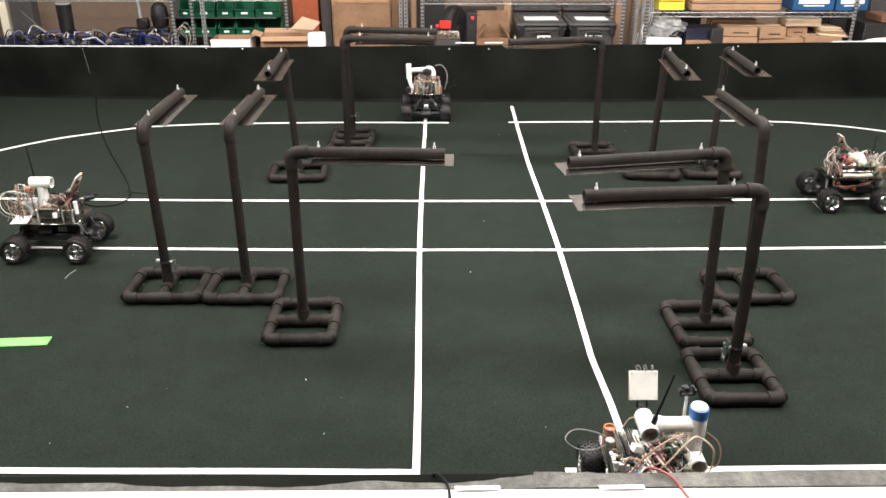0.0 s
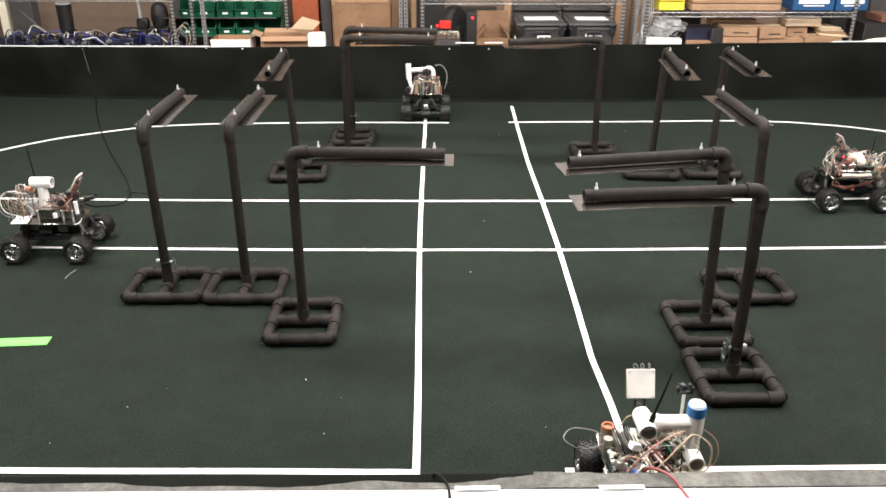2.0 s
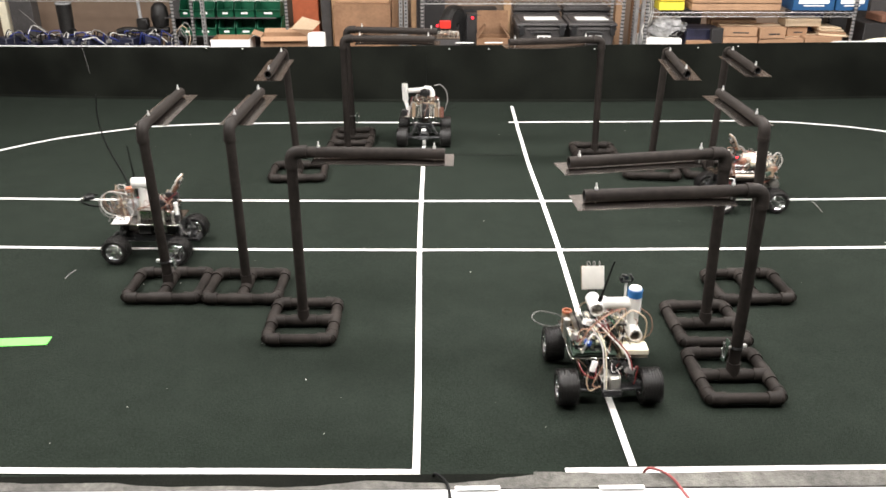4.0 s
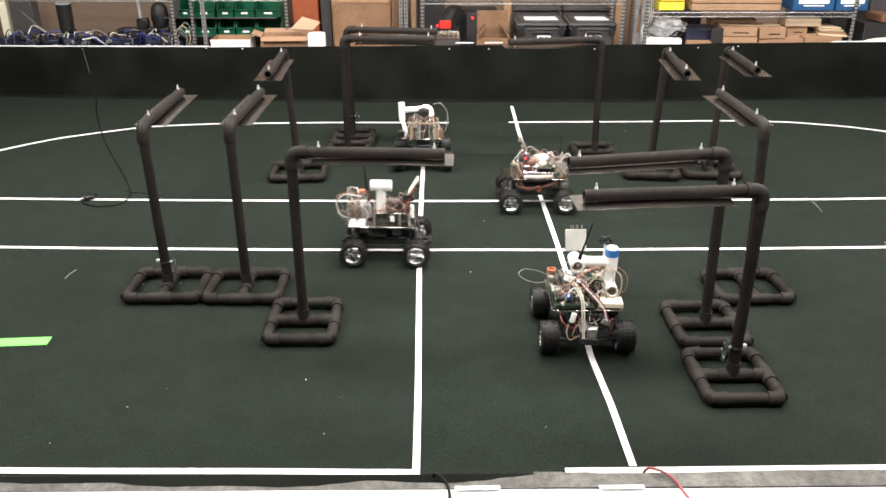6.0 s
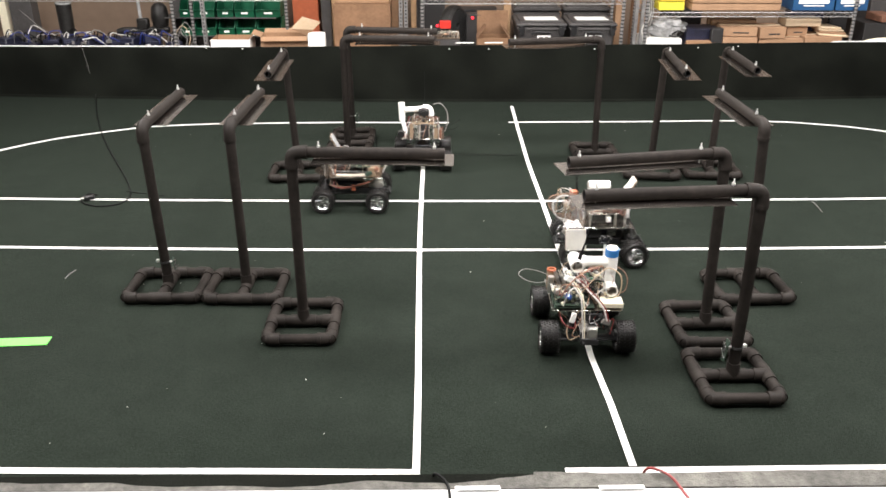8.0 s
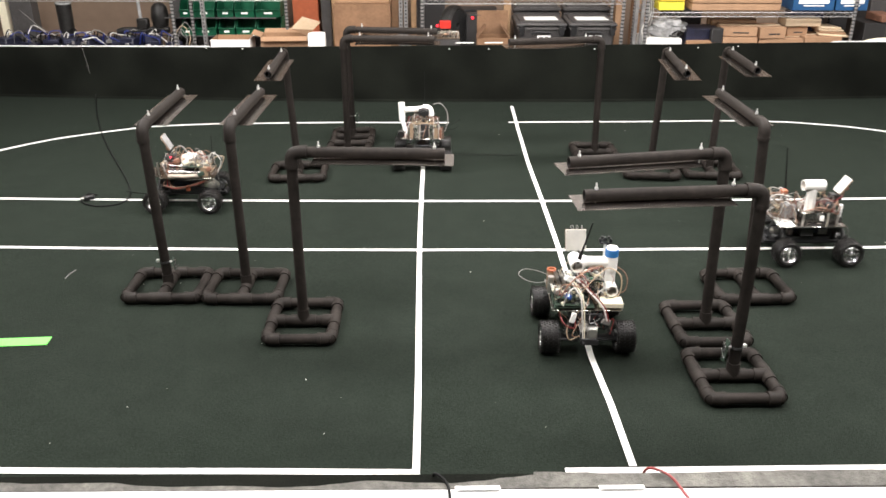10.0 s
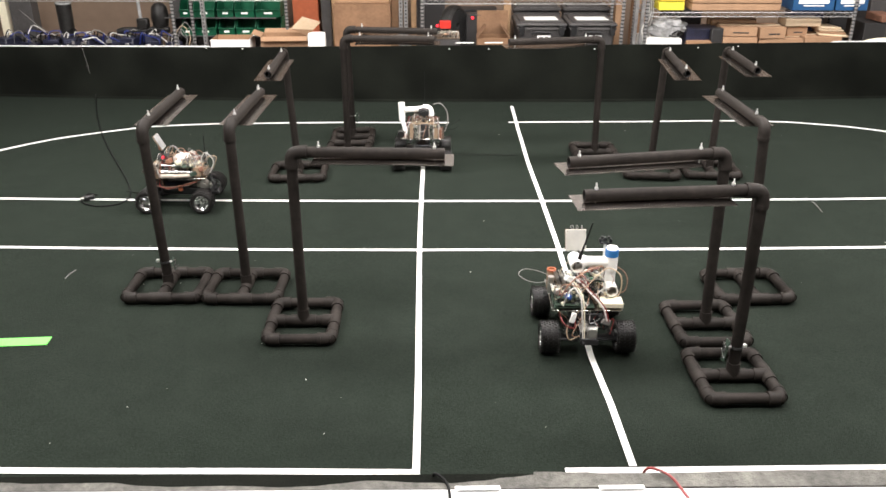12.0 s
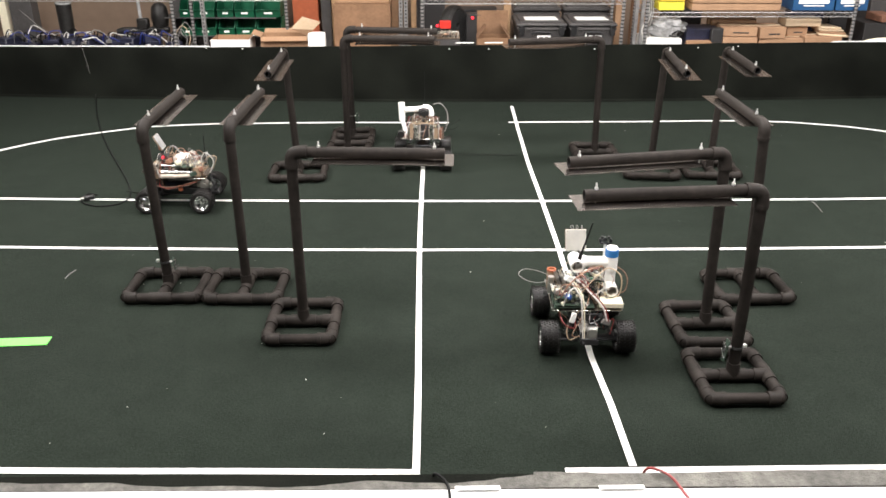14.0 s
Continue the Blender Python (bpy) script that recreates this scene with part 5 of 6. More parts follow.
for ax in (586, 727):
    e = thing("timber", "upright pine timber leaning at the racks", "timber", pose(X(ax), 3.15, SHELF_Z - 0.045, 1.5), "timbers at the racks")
    bm = B()
    box(bm, (0.04, 0.06, 1.1), (0, 0, 0.55), (0, 0, 0), 0.003)
    part("board", bm, WOOD, e)
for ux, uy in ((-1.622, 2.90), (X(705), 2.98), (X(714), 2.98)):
    e = thing("slotted_upright", "chrome slotted upright standing between racks", "upright", pose(ux, uy, SHELF_Z - 0.045), "slotted uprights between racks")
    bm = B()
    box(bm, (0.028, 0.028, 1.2), (0, 0, 0.6), (0, 0, 0), 0.002)
    part("bar", bm, RACK_CHROME, e)
    bm = B()
    for k in range(43):
        box(bm, (0.009, 0.002, 0.012), (0, -0.0145, 0.05 + k * 0.026))
    tagged(part("slots", bm, CHIP, e), "", "", "", "stuff")

# gear behind the middle of the wall
# The black blocks are added fillers for the dark interior behind the racks.
carton(-0.100, 0.150, 3.34, 3.5, SHELF_Z - 0.045, 0.640, CHIP, "tall black block added for the dark rack interior", 0, False, False, "case")
carton(0.270, 0.560, 3.34, 3.5, SHELF_Z - 0.045, 0.545, CHIP, "black block added for the dark gap behind the rack", 0, False, False, "case")
carton(1.860, 2.160, 3.30, 3.42, SHELF_Z - 0.045, 0.560, CHIP, "black block added for the dark gap behind the rack", 0, False, False, "case")
carton(2.860, 3.120, 3.30, 3.42, SHELF_Z - 0.045, 0.560, NAVY, "dark blue equipment case behind the rack", 0, False, False, "case")
carton(3.250, 4.000, 3.46, 3.60, SHELF_Z - 0.045, 0.800, CHIP, "large black block added for the darkness behind the racks", 0, False, False, "case")
e = thing("large_wheel", "large grey-rimmed black wheel on the rack", "wheel", pose(0.209, 3.08, 0.469, 0, 0, 58))
bm = B()
lathe(bm, [(0.095, -0.035), (0.120, -0.045), (0.142, -0.03), (0.148, 0), (0.142, 0.03), (0.120, 0.045), (0.095, 0.035)], pose(0, 0, 0, 90), 40, closed=True)
part("tyre", bm, RUBBER, e)
bm = B()
lathe(bm, [(0.02, -0.04), (0.10, -0.046), (0.112, -0.048), (0.112, 0.048), (0.10, 0.046), (0.02, 0.04)], pose(0, 0, 0, 90), 40, closed=True)
part("disc", bm, GUN, e, "dark grey wheel disc")
e = thing("wheel_cradle", "dark cradle block under the large wheel", "stand", pose(0.209, 3.08, SHELF_Z - 0.045))
bm = B()
box(bm, (0.16, 0.16, max(0.02, 0.469 - 0.148 - SHELF_Z + 0.045)), (0, 0, max(0.02, 0.469 - 0.148 - SHELF_Z + 0.045) / 2), (0, 0, 0), 0.004)
part("block", bm, TOTE, e)


def electronics_stack():
    e = thing("electronics_stack", "stack of circuit boards and wires with a red box on top", "electronics", pose(0.166, 2.84, SHELF_Z))
    h = 0.474 - SHELF_Z
    bm = B()
    box(bm, (0.17, 0.12, h - 0.06), (0, 0, (h - 0.06) / 2), (0, 0, 0), 0.004)
    part("base_case", bm, TOTE, e)
    circuit_board(e, (0, 0, h - 0.05), (0.17, 0.12), (0, 0, 0), PCB_TAN, 91, 16)
    circuit_board(e, (0.01, -0.01, h - 0.02), (0.14, 0.10), (6, 0, 4), PCB_TAN, 92, 16)
    bm = B()
    box(bm, (0.082, 0.05, 0.052), (-0.02, 0.03, h + 0.034), (0, 0, 0), 0.004)
    part("red_box", bm, RED, e, "bright red plastic box")
    bm = B()
    bmesh.ops.create_icosphere(bm, subdivisions=2, radius=0.009, matrix=pose(-0.078, 0.0, h + 0.03))
    part("status_light", bm, LED, e, "glowing red light")
    rng = random.Random(5)
    for k in range(9):
        a = Vector((rng.uniform(-0.08, 0.08), -0.05, h - 0.05))
        b = Vector((rng.uniform(-0.08, 0.08), -0.04, h - 0.03))
        wire(e, [a, a + Vector((0, -0.03, 0.05)), b + Vector((0, -0.03, 0.02)), b], 0.0022, W_WHITE if k % 3 else W_GREY, "cable")
    return e


electronics_stack()
e = thing("signal_box", "black box with a glowing red light", "electronics", pose(0.363, 3.07, SHELF_Z - 0.001))
bm = B()
hh = 0.560 - SHELF_Z
box(bm, (0.11, 0.12, hh), (0, 0, hh / 2), (0, 0, 0), 0.004)
part("case", bm, CHIP, e)
bm = B()
bmesh.ops.create_icosphere(bm, subdivisions=2, radius=0.011, matrix=pose(-0.012, -0.06, 0.535 - SHELF_Z))
part("status_light", bm, LED, e, "glowing red light")
open_box(0.381, 0.620, 2.82, 3.0, SHELF_Z, 0.418, "open brown carton with flaps folded out", CARD_SHADED, CARD_DARK, (("b", 0.17, 84), ("l", 0.10, 128), ("r", 0.10, 128)))
e = thing("timber", "upright pine timber leaning at the racks", "timber", pose(0.620, 3.15, SHELF_Z - 0.045), "timbers at the racks")
bm = B()
box(bm, (0.055, 0.03, 1.1), (0, 0, 0.55), (0, 0, 0), 0.003)
part("board", bm, WOOD, e)
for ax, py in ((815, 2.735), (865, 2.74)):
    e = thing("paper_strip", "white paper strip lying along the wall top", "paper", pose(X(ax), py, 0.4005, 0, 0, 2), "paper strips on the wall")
    bm = B()
    box(bm, (0.13, 0.03, 0.003), (0, 0, 0))
    part("strip", bm, PAPER, e)


def tote(x0, x1, y0, y1, z0, z1, labelled=True):
    """A lidded plastic tote: tapered body, rim, latches, lid with a paper label."""
    w, d, h = x1 - x0, y1 - y0, z1 - z0
    e = thing("storage_tote", "black plastic lidded tote with white paper labels", "tote", pose((x0 + x1) / 2, (y0 + y1) / 2, z0), "black totes on the rack")
    bm = B()
    g = bmesh.ops.create_cube(bm, size=1, matrix=pose(0, 0, h * 0.42) @ Matrix.Diagonal((w * 0.92, d * 0.92, h * 0.84, 1)))
    for v in bm.verts:
        if v.co.z < h * 0.2:
            v.co.x *= 0.9
            v.co.y *= 0.9
    bmesh.ops.bevel(bm, geom=bm.edges[:], offset=0.012, segments=2, affect="EDGES")
    part("body", bm, TOTE, e)
    bm = B()
    box(bm, (w * 0.97, d * 0.97, h * 0.07), (0, 0, h * 0.80), (0, 0, 0), 0.004)
    for k in range(9):
        box(bm, (0.006, 0.012, h * 0.10), (w * (-0.42 + 0.105 * k), -d * 0.47, h * 0.74))
    part("rim", bm, TOTE, e)
    bm = B()
    box(bm, (w, d, h * 0.08), (0, 0, h * 0.90), (0, 0, 0), 0.008)
    box(bm, (w * 0.86, d * 0.80, h * 0.05), (0, 0, h * 0.95), (0, 0, 0), 0.006)
    lid = part("lid", bm, TOTE, e)
    if not labelled:
        return e
    bm = B()
    box(bm, (w * 0.66, d * 0.36, 0.002), (0.02 * w, -d * 0.10, h * 0.975 + 0.0015), (0, 0, 1))
    part("label_sheet", bm, PAPER, lid, "white paper label")
    bm = B()
    box(bm, (w * 0.27, 0.002, h * 0.15), (0.02, -d * 0.475, h * 0.56), (-4, 0, 0))
    fl = part("front_label", bm, PAPER, e, "white paper label")
    bm = B()
    for k in (-0.06, 0.05):
        box(bm, (w * 0.07, 0.0012, h * 0.07), (0.02 + w * k, -d * 0.475 - 0.002, h * 0.56), (-4, 0, 0))
    part("printed_bars", bm, CHIP, fl)
    for s in (-1, 1):
        bm = B()
        box(bm, (w * 0.10, 0.016, h * 0.20), (s * w * 0.40, -d * 0.50, h * 0.74), (0, 0, 0), 0.003)
        box(bm, (w * 0.13, 0.02, h * 0.06), (s * w * 0.40, -d * 0.50, h * 0.87), (0, 0, 0), 0.003)
        part("latch", bm, BLACK, e)
    bm = B()
    sweep(bm, [(-w * 0.2, -d * 0.49, h * 0.66), (-w * 0.12, -d * 0.50, h * 0.72), (w * 0.12, -d * 0.50, h * 0.72), (w * 0.2, -d * 0.49, h * 0.66)], 0.008, 8, 4)
    part("handle", bm, BLACK, e)
    return e


tote(0.670, 1.041, 2.86, 3.29, SHELF_Z, 0.533)
tote(1.057, 1.414, 2.86, 3.29, SHELF_Z, 0.533)
tote(0.690, 1.060, 3.34, 3.56, SHELF_Z - 0.045, 0.585, False)
tote(1.080, 1.455, 3.34, 3.56, SHELF_Z - 0.045, 0.585, False)
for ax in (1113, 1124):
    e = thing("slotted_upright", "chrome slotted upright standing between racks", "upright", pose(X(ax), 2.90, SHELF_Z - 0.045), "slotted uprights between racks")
    bm = B()
    box(bm, (0.026, 0.026, 1.2), (0, 0, 0.6), (0, 0, 0), 0.002)
    part("bar", bm, RACK_CHROME, e)
carton(1.468, 1.539, 3.24, 3.4, SHELF_Z - 0.045, 0.9, CARD, "narrow upright brown carton", 0, False)
carton(1.618, 1.706, 3.24, 3.4, SHELF_Z - 0.045, 0.85, CARD, "narrow upright brown carton", 0, False)
for k in range(5):
    e = thing("hanging_cable", "grey cable hanging between the racks", "cable", pose(X(1128 + 3 * k), 2.86 + 0.02 * k, SHELF_Z - 0.045), "cables between the racks")
    bm = B()
    sweep(bm, [(0, 0, 0.004), (0.02, -0.02, 0.12), (-0.02 + 0.006 * k, 0, 0.26), (0.02, 0.01, 0.38), (0, 0, 0.6)], 0.005, 8, 6)
    part("strand", bm, W_GREY if k % 2 else W_WHITE, e)

# cartons on the last rack
S4 = SHELF_Z + 0.001


carton(1.611, 1.891, 2.84, 3.08, S4, 0.406, PAPER, "flat white carton under a plastic bag", 0, False)
e = thing("plastic_bag", "crumpled grey plastic bag with a cable", "bag", pose(1.796, 2.96, 0.406 + 0.004))
bm = B()
bmesh.ops.create_icosphere(bm, subdivisions=4, radius=1.0)
for v in bm.verts:
    n = v.co.normalized()
    k = 1 + 0.30 * noise.noise(n * 2.1) + 0.12 * noise.noise(n * 6)
    v.co = Vector((n.x * 0.145 * k, n.y * 0.09 * k, max(0.0, 0.068 + n.z * 0.075 * k)))
part("film", bm, FILM, e)
bm = B()
sweep(bm, [(0.02, -0.10, 0.03), (0.06, -0.11, 0.055), (0.10, -0.10, 0.035), (0.05, -0.11, 0.015), (0.0, -0.10, 0.02)], 0.006, 8, 6)
part("cable", bm, W_BLACK, e)
carton(1.938, 2.195, 2.90, 3.12, S4, 0.469, NAVY, "dark plastic equipment case", 0, False, False, "case")
carton(1.932, 2.149, 2.835, 2.89, S4, 0.390, CARD_DARK, "low dark cardboard tray", 0, False)
carton(2.106, 2.189, 2.835, 2.885, S4, 0.484, CHIP, "small black equipment case", 0, False, False, "case")
carton(2.195, 2.450, 2.84, 3.05, S4, 0.419, CARD, "small closed cardboard carton", 0, True)
carton(2.190, 2.450, 2.85, 3.04, 0.419 + 0.007, 0.490, CARD, "small closed cardboard carton with a printed mark", -6, True, True)
carton(2.466, 2.801, 2.85, 3.07, S4, 0.404, CARD, "small closed cardboard carton", 0, True)
carton(2.454, 2.651, 2.845, 3.05, 0.404 + 0.007, 0.488, CARD, "small closed cardboard carton with a printed mark", 5, True, True)
carton(2.705, 2.858, 2.95, 3.08, 0.404 + 0.007, 0.478, CARD, "small closed cardboard carton with a printed mark", 0, True, True)
carton(2.679, 2.943, 2.93, 3.09, 0.478 + 0.007, 0.539, CARD_LIGHT, "small pale cardboard carton", 0, True)
carton(2.169, 2.512, 3.07, 3.2, S4, 0.511, CARD, "closed brown cardboard carton on the rack", 0, True)
carton(2.805, 3.077, 2.84, 3.1, S4, 0.419, CARD, "small closed cardboard carton", 0, True)
for k in range(4):
    zz = 0.419 + 0.010 + 0.016 * k
    e = thing("padded_envelope", "tan padded envelope in a leaning pile", "envelope", pose(X(1464 - 3 * k), 2.96 + 0.01 * k, zz, 0, 3, 8 * k - 10), "envelopes on the rack")
    bm = B()
    box(bm, (0.21 - 0.015 * k, 0.17, 0.014), (0, 0, 0), (0, 0, 0), 0.004)
    part("sleeve", bm, CARD_LIGHT if k != 1 else CARD, e)
UP = LIP[4] + 0.008
for k in range(2):
    carton(1.700, 1.884, 2.85, 3.0, UP + 0.002 + 0.066 * k, UP + 0.058 + 0.066 * k, YELLOW, "bright yellow carton stacked on the rack", 0, False, False)
for k in range(2):
    carton(1.936, 2.584, 2.84, 3.1, UP + 0.002 + 0.052 * k, UP + 0.046 + 0.052 * k, CARD, "wide flat brown carton stacked on the rack", 0, False)
for ax, bx, c in ((1377, 1448, 0.5), (1451, 1506, 0.42)):
    e = carton(X(ax), X(bx), 2.84, 3.05, UP + 0.002, UP + 0.15, BLUE_CARD, "blue printed carton with white lettering bars", 0, False)
    w = X(bx) - X(ax)
    bm = B()
    box(bm, (w * 0.74, 0.001, 0.026), (0.0, -0.1062, 0.062))
    part("white_bar", bm, PAPER, e, "white printed bar")
    bm = B()
    box(bm, (w * 0.5, 0.001, 0.008), (0.0, -0.1062, 0.035))
    part("white_bar", bm, PAPER, e, "white printed bar")

# dark gear at the far right
for x, y, sx, sy, h, m, lb in ((3.340, 3.05, 0.16, 0.3, 0.26, CHIP, "black equipment case beside the racks"), (3.536, 3.3, 0.22, 0.2, 0.55, TOTE, "tall dark equipment case beside the racks")):
    carton(x - sx / 2, x + sx / 2, y - sy / 2, y + sy / 2, SHELF_Z - 0.045, SHELF_Z + h, m, lb, 0, False, False, "case")
carton(3.357, 3.485, 2.9, 3.1, SHELF_Z + 0.264 + 0.006, SHELF_Z + 0.32, COPPER, "red-brown box on a dark case", 8, False)
e = thing("cream_tray", "curved cream plastic tray among dark gear", "tray", pose(3.317, 2.85, SHELF_Z - 0.044))
bm = B()
sweep(bm, [(-0.12, 0, 0.15), (-0.04, -0.02, 0.185), (0.05, -0.02, 0.195), (0.13, 0, 0.19)], 0.02, 10, 5)
box(bm, (0.22, 0.04, 0.15), (0, 0, 0.075))
part("body", bm, IVORY, e)

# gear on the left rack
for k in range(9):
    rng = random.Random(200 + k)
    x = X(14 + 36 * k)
    e = thing("motor_unit", "navy motor unit with metal fittings and cables", "equipment", pose(x, 3.01 + rng.uniform(-0.02, 0.05), SHELF_Z + 0.001, 0, 0, rng.uniform(-40, 40)), "navy units on the rack")
    h = rng.uniform(0.10, 0.165)
    bm = B()
    box(bm, (0.115, 0.15, h), (0, 0, h / 2), (0, 0, 0), 0.006)
    for q in range(3):
        box(bm, (0.105, 0.012, 0.02), (0, -0.078, 0.03 + q * 0.04), (0, 0, 0), 0.003)
    part("housing", bm, NAVY, e)
    bm = B()
    for q in range(4):
        box(bm, (rng.uniform(0.012, 0.04), 0.012, rng.uniform(0.01, 0.03)), (rng.uniform(-0.04, 0.04), -0.083, rng.uniform(h * 0.35, h * 0.92)), (0, 0, 0), 0.002)
    tagged(part("fittings", bm, TIN, e), "", "", "", "stuff")
    for q in range(2):
        a = Vector((rng.uniform(-0.05, 0.05), -0.02, h))
        b = Vector((rng.uniform(-0.05, 0.05), 0.03, h))
        wire(e, [a, a + Vector((0.01, 0, 0.035)), b + Vector((0.02, 0, 0.03)), b], 0.004, W_WHITE if (k + q) % 4 == 0 else W_BLACK, "cable")
rng = random.Random(77)
for k in range(28):
    e = thing("loose_cable", "loose cable tangled over the navy units", "cable", pose(X(4 + 11 * k), 2.98 + rng.uniform(-0.03, 0.06), SHELF_Z + 0.10), "loose cables on the rack")
    bm = B()
    sweep(bm, [(0, 0, 0), (0.03, -0.03, rng.uniform(0.05, 0.09)), (rng.uniform(0.02, 0.10), 0.01, rng.uniform(0.05, 0.10)), (rng.uniform(0.08, 0.16), -0.02, rng.uniform(0.04, 0.08)), (0.15, 0, 0.0)], rng.uniform(0.0025, 0.005), 8, 6)
    part("strand", bm, [W_BLACK, NAVY_BRIGHT, W_GREY, W_BLACK, NAVY_BRIGHT, W_WHITE][k % 6], e)
carton(-3.311, -3.249, 3.32, 3.38, SHELF_Z - 0.045, 1.2, IVORY, "tall cream upright panel behind the rack", 0, False, False, "panel")
# Tall dark block between the cream panel and the canister.
carton(-3.215, -3.045, 3.30, 3.42, SHELF_Z - 0.045, 0.660, TOTE, "tall dark grey block behind the rack", 0, False, False, "case")
e = thing("black_canister", "tall black canister with a grey rim", "canister", pose(-2.703, 3.08, SHELF_Z))
bm = B()
hc = 0.626 - SHELF_Z
lathe(bm, [(0.0001, 0.0), (0.048, 0.0), (0.056, hc), (0.050, hc), (0.046, hc - 0.03), (0.0001, hc - 0.03)], None, 28)
part("body", bm, RUBBER, e)
bm = B()
lathe(bm, [(0.050, hc - 0.004), (0.059, hc - 0.004), (0.059, hc + 0.008), (0.050, hc + 0.008)], None, 28, closed=True)
part("rim", bm, FILM, e, "grey rim")
e = thing("clamp_stand", "black clamp stand with a pale rod", "stand", pose(-2.127, 3.08, SHELF_Z))
bm = B()
zb = 0.427 - SHELF_Z
sweep(bm, [(-0.20, 0, zb - 0.012), (-0.14, 0, zb + 0.004), (0, 0, zb), (0.10, 0, zb + 0.01), (0.19, 0, zb + 0.006)], 0.023, 10, 5)
box(bm, (0.06, 0.05, zb), (0, 0, zb / 2), (0, 0, 0), 0.004)
part("base", bm, RUBBER, e)
bm = B()
box(bm, (0.088, 0.06, 0.085), (0.0, 0, zb + 0.05), (0, 0, 0), 0.012)
part("head", bm, RUBBER, e)
bm = B()
rod(bm, (-0.015, 0, zb + 0.07), (-0.022, 0, zb + 0.36), 0.012, 14)
part("rod", bm, FILM, e, "pale metal rod")
bm = B()
lathe(bm, [(0.0001, 0.0), (0.055, 0.02), (0.066, 0.09), (0.058, 0.16), (0.03, 0.19), (0.0001, 0.195)], pose(0.125, 0.02, zb + 0.01), 20)
part("pouch", bm, RUBBER, e)
for pts, m in (([-2.912, 0.437, -2.895, 0.482, -2.846, 0.494, -2.800, 0.445], W_WHITE), ([-2.523, 0.395, -2.445, 0.404, -2.403, 0.395, -2.366, 0.346], W_WHITE), ([-2.942, 0.609, -2.908, 0.552, -2.825, 0.494, -2.757, 0.427], W_GREY)):
    e = thing("loose_cable", "pale loose cable looping over the gear", "cable", pose(pts[0], 2.88, pts[1]), "loose cables on the rack")
    bm = B()
    sweep(bm, [(pts[k] - pts[0], 0.02 * (k % 4), pts[k + 1] - pts[1]) for k in (0, 2, 4, 6)], 0.0036 if m is W_WHITE else 0.002, 8, 6)
    part("strand", bm, m, e)
for k in range(3):
    e = thing("hanging_cable", "grey cable hanging at the rack post", "cable", pose(X(316 + 5 * k), 2.9 + 0.015 * k, SHELF_Z), "cables at the racks")
    bm = B()
    sweep(bm, [(0, 0, 0.003), (0.05 - 0.01 * k, -0.02, 0.06), (0.075, 0, 0.16), (0.02, 0.01, 0.22 + 0.02 * k), (-0.04, 0, 0.15), (-0.02, -0.02, 0.06), (0.03, 0, 0.01)], 0.0028, 8, 6)
    part("strand", bm, W_YELLOW if k % 2 else W_GREY, e)

# ---- cables, pins and dirt on the field ----

def floor_cable(name, label, pts, r, material, group=""):
    bm = B()
    sweep(bm, pts, r, 8, 8)
    return tagged(link(name, bm, material), label, "cable", group)


floor_cable("floor_cable", "thin black cable running from the felt wall over the carpet", [(-2.425, 2.712, 0.03), (-2.393, 2.616, 0.005), (-2.245, 2.232, 0.005), (-2.099, 1.889, 0.005), (-1.927, 1.523, 0.005), (-1.775, 1.230, 0.005), (-1.664, 1.023, 0.005), (-1.547, 0.779, 0.005), (-1.506, 0.637, 0.005), (-1.540, 0.540, 0.005), (-1.647, 0.527, 0.005), (-1.735, 0.60, 0.005), (-1.732, 0.695, 0.005), (-1.68, 0.68, 0.005)], 0.0032, W_BLACK)
floor_cable("hanging_cable", "thin grey cable hanging over the felt wall", [(-2.495, 2.775, 0.372), (-2.482, 2.742, 0.378), (-2.470, 2.735, 0.33), (-2.457, 2.728, 0.25), (-2.448, 2.728, 0.18)], 0.0012, W_GREY)
floor_cable("floor_cable", "thin black cable lying along the carpet seam", [(-1.55, 0.735, 0.004), (-1.44, 0.70, 0.004), (-1.33, 0.665, 0.004)], 0.0020, W_BLACK)
e = thing("cable_plug", "small black cable plug lying on the carpet", "plug", pose(-1.701, 0.623, 0.001, 0, 0, 30))
bm = B()
box(bm, (0.05, 0.03, 0.022), (0, 0, 0.011), (0, 0, 0), 0.004)
part("plug_body", bm, BLACK, e)
bm = B()
box(bm, (0.018, 0.02, 0.012), (-0.03, 0, 0.011), (0, 0, 0), 0.002)
part("plug_tip", bm, TIN, e)

for pts in ([(-1.462, -0.290), (-1.458, -0.245), (-1.448, -0.21)], [(1.976, 0.635), (1.985, 0.54), (1.974, 0.424)], [(-1.470, 0.012), (-1.450, 0.012), (-1.437, 0.030)]):
    floor_cable("wire_scrap", "short thin scrap of wire lying on the carpet", [(*p, 0.004) for p in pts], 0.0017, W_GREY, "wire scraps on the carpet")
floor_cable("red_cable", "red and black twin cable over the near wall", [(0.49, -1.975, 0.36), (0.50, -1.992, 0.399), (0.535, -2.015, 0.400), (0.555, -2.06, 0.394), (0.57, -2.12, 0.391), (0.60, -2.25, 0.391)], 0.0030, W_RED)
floor_cable("black_cable", "thin black cable over the near wall", [(0.05, -1.985, 0.36), (0.052, -2.0, 0.394), (0.072, -2.02, 0.394), (0.082, -2.06, 0.391), (0.085, -2.2, 0.390)], 0.003, W_BLACK)
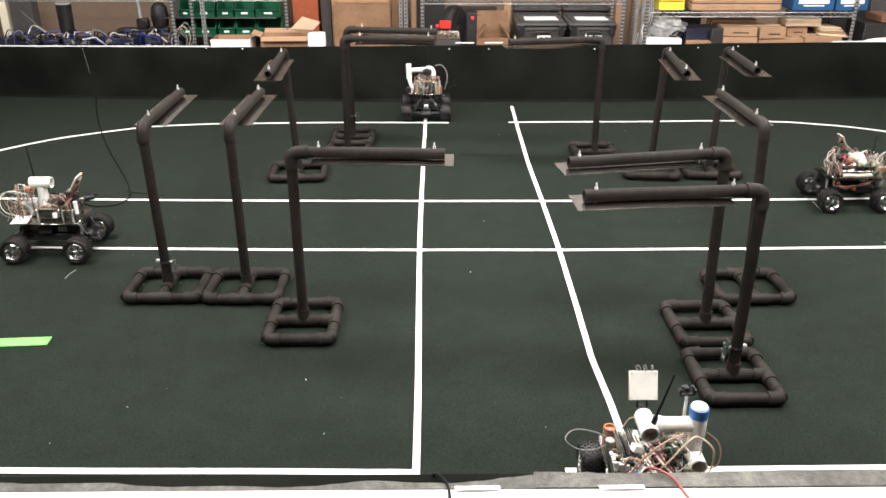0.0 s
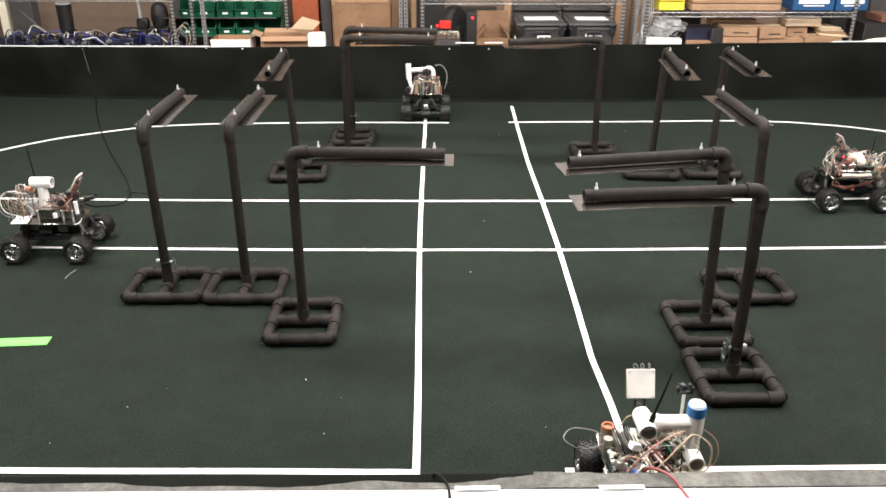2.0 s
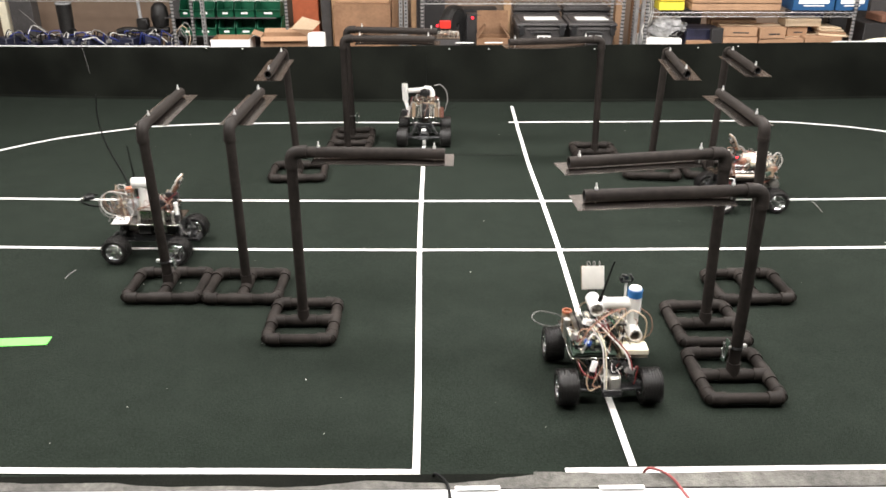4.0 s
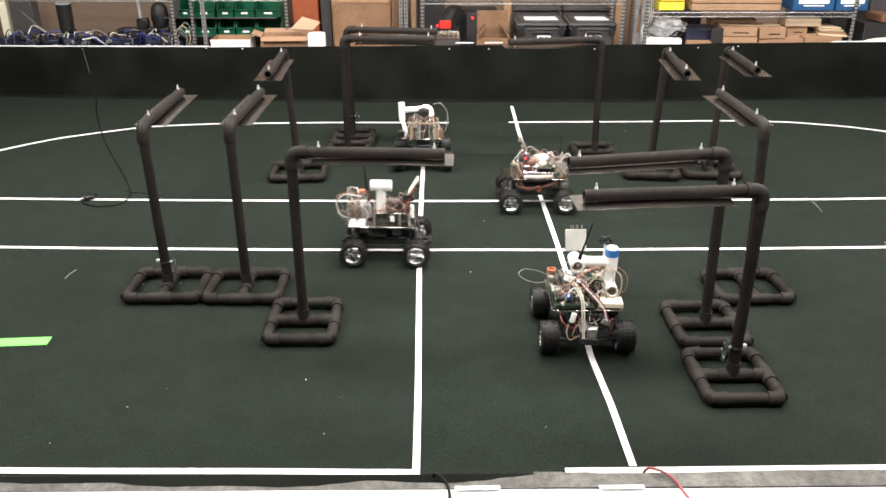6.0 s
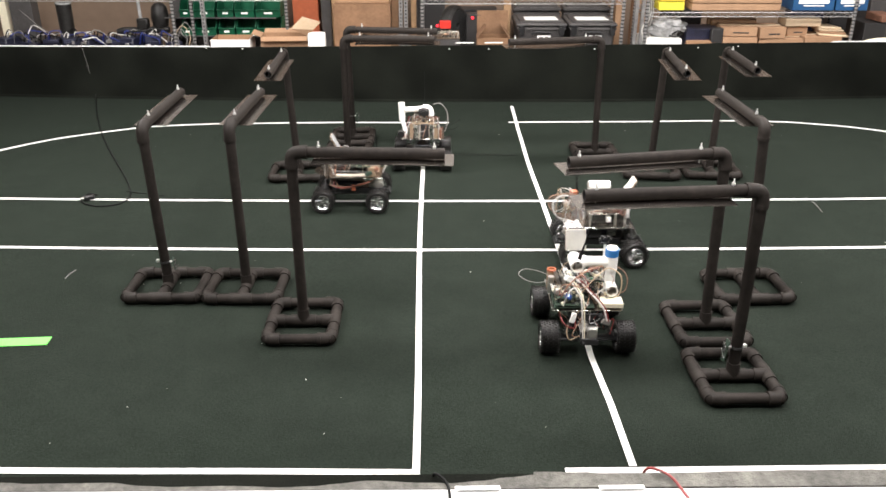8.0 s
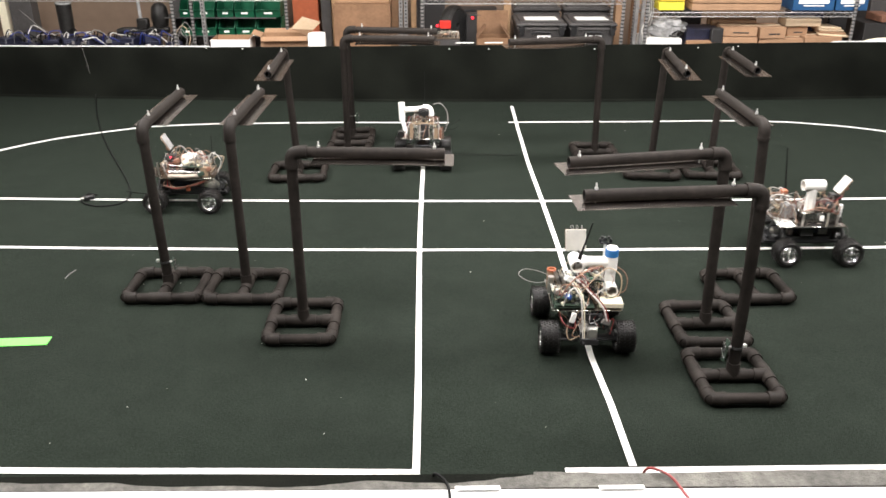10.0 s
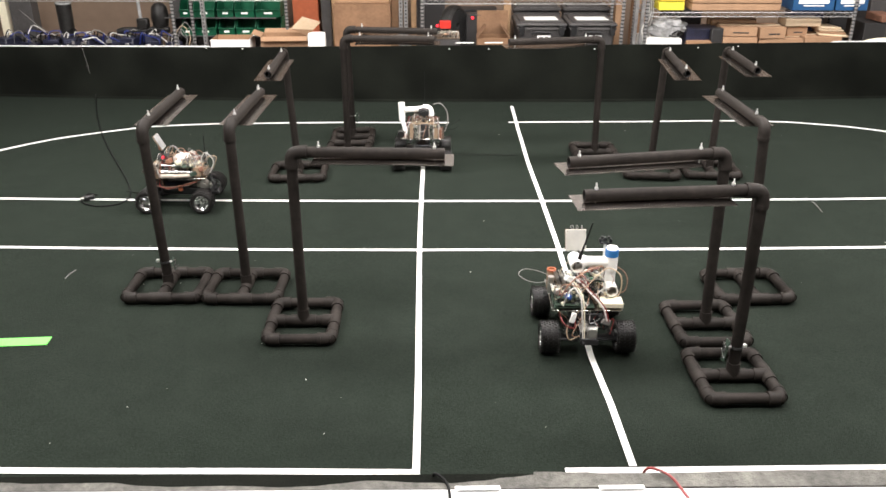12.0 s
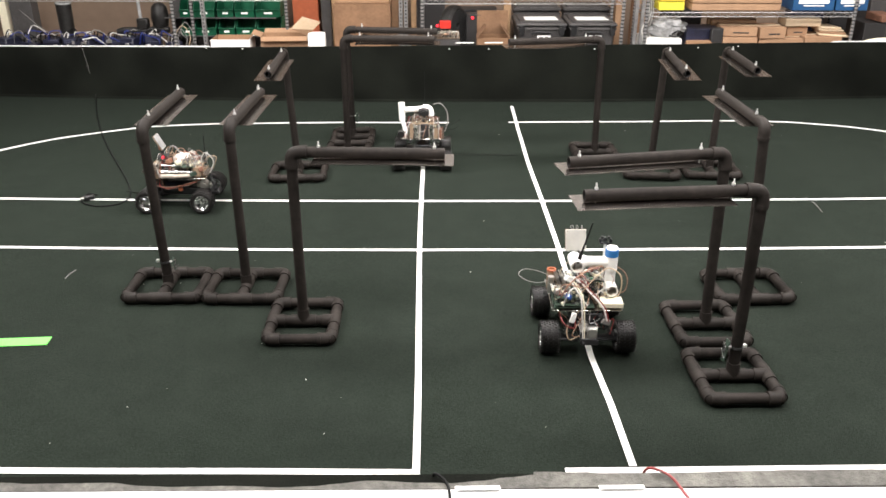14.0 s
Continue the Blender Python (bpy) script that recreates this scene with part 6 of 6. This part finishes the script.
for k, (px, pz) in enumerate([(-2.311, 0.009), (-1.608, 0.0), (-1.574, 0.365), (-1.312, 0.366), (0.172, 0.374), (0.456, 0.374), (1.216, 0.374), (1.965, 0.379), (2.258, 0.387), (2.997, 0.041), (-0.585, 0.374)]):
    e = thing("push_pin", "small white pin holding the felt wall", "pin", pose(px, wall_curve(px) + 0.012, pz, 80), "pins in the felt wall")
    bm = B()
    rod(bm, (0, 0, -0.004), (0, 0, 0.005), 0.0048, 8, 0.0036)
    part("head", bm, PAPER, e)
bm = B()
rng = random.Random(8)
for k in range(70):
    x, y = rng.uniform(-2.2, 2.6), rng.uniform(-1.45, 2.3)
    s = rng.choice((0.0007, 0.0009, 0.0012, 0.0018))
    bmesh.ops.create_icosphere(bm, subdivisions=1, radius=s, matrix=pose(x, y, 0.001) @ Matrix.Diagonal((1.4, 1, 0.5, 1)))
tagged(link("lint", bm, W_WHITE), "pale lint specks scattered on the dark carpet", "lint", "", "stuff")
for pts, lb in (([(0.10, 1.36), (0.55, 1.35)], "thin dark seam in the carpet"), ([(-0.45, 1.17), (-0.2, 1.18)], "thin dark seam in the carpet")):
    bm = B()
    ribbon(bm, wavy(pts[0], pts[1], 0.006, 3.0, 12), 0.006, 0.001, 0.0004)
    tagged(link("carpet_seam", bm, W_BLACK), lb, "seam", "carpet seams")


# ---- what moves ----
def glide(rows, t):
    """Monotone smooth value at t through rows of (seconds, value)."""
    if t <= rows[0][0]:
        return rows[0][1]
    if t >= rows[-1][0]:
        return rows[-1][1]
    n = len(rows)
    h = [rows[i + 1][0] - rows[i][0] for i in range(n - 1)]
    d = [(rows[i + 1][1] - rows[i][1]) / h[i] for i in range(n - 1)]
    g = [0.0] + [0.0 if d[i - 1] * d[i] <= 0 else 2 * d[i - 1] * d[i] / (d[i - 1] + d[i]) for i in range(1, n - 1)] + [0.0]
    i = max(k for k in range(n - 1) if rows[k][0] <= t)
    s = (t - rows[i][0]) / h[i]
    return (rows[i][1] * (1 + 2 * s) * (1 - s) ** 2 + g[i] * h[i] * s * (1 - s) ** 2 + rows[i + 1][1] * s * s * (3 - 2 * s) + g[i + 1] * h[i] * s * s * (s - 1))


EAST_X = [(0, -1.596), (1.5, -1.596), (2.0, -1.594), (2.5, -1.588), (3.0, -1.561), (3.2, -1.516), (3.6, -1.350), (5.6, -0.350), (6.0, -0.149), (6.5, 0.096), (7.0, 0.336), (7.5, 0.553), (7.8, 0.680), (8.2, 0.862), (10.3, 1.822), (10.5, 1.912), (11.2, 2.235), (12.6, 2.84), (13.6, 3.10), (14.0, 3.12)]
EAST_Y = [(0, 0.008), (3.2, 0.006), (5.6, -0.032), (6.5, -0.044), (7.5, -0.050), (10.3, -0.042), (14.0, -0.04)]
WEST_X = [(0, 2.142), (1.5, 2.142), (2.0, 2.137), (2.5, 2.125), (3.0, 2.060), (3.2, 1.993), (3.6, 1.815), (5.3, 0.897), (5.5, 0.812), (5.8, 0.657), (6.1, 0.520), (6.5, 0.330), (7.0, 0.085), (7.5, -0.138), (8.0, -0.353), (8.2, -0.443), (9.0, -0.800), (9.6, -1.055), (10.0, -1.172), (10.3, -1.209), (14.0, -1.209)]
WEST_Y = [(0, 0.572), (3.2, 0.572), (5.3, 0.560), (7.0, 0.562), (8.0, 0.580), (14.0, 0.580)]
SOUTH_Y = [(0, 2.230), (2.0, 2.230), (2.5, 2.213), (3.0, 2.122), (3.2, 2.05), (3.7, 1.82), (4.4, 1.45), (4.9, 1.25), (5.2, 1.213), (14.0, 1.213)]
SOUTH_X = [(0, 0.008), (3.0, 0.005), (5.2, -0.006), (14.0, -0.006)]
NORTH_Y = [(0, -1.677), (1.4, -1.677), (2.0, -1.669), (2.5, -1.643), (3.0, -1.511), (3.2, -1.42), (3.7, -1.183), (4.4, -0.884), (4.9, -0.764), (5.2, -0.736), (14.0, -0.736)]
NORTH_X = [(0, 0.612), (3.2, 0.604), (5.2, 0.584), (14.0, 0.584)]


def drive(truck, wheels, xs, ys, heading):
    """Keys a truck along its line and rolls its wheels by the way it has gone."""
    c, s = math.cos(radians(heading)), math.sin(radians(heading))
    rows, rolls = [], [[] for w in wheels]
    x0, y0 = glide(xs, 0), glide(ys, 0)
    for k in range(141):
        t = k / 10
        x, y = glide(xs, t), glide(ys, t)
        dx, dy = glide(xs, t + 0.15) - glide(xs, t - 0.15), glide(ys, t + 0.15) - glide(ys, t - 0.15)
        side = -dx * s + dy * c
        ahead = dx * c + dy * s
        yaw = math.degrees(math.atan2(side, max(ahead, 0.08)))
        rows.append((t, pose(x, y, 0.002, 0, 0, heading + yaw)))
        roll = math.degrees(((x - x0) * c + (y - y0) * s) / WHEEL_R)
        for w, r in zip(wheels, rolls):
            r.append((t, Matrix.Translation(w.location) @ Matrix.Rotation(radians(roll), 4, "Y")))
    walk(truck, rows)
    for w, r in zip(wheels, rolls):
        walk(w, r)


def motions():
    drive(*TRUCK_EAST, EAST_X, EAST_Y, 0)
    drive(*TRUCK_WEST, WEST_X, WEST_Y, 180)
    drive(*TRUCK_SOUTH, SOUTH_X, SOUTH_Y, -90)
    drive(*TRUCK_NORTH, NORTH_X, NORTH_Y, 90)


motions()
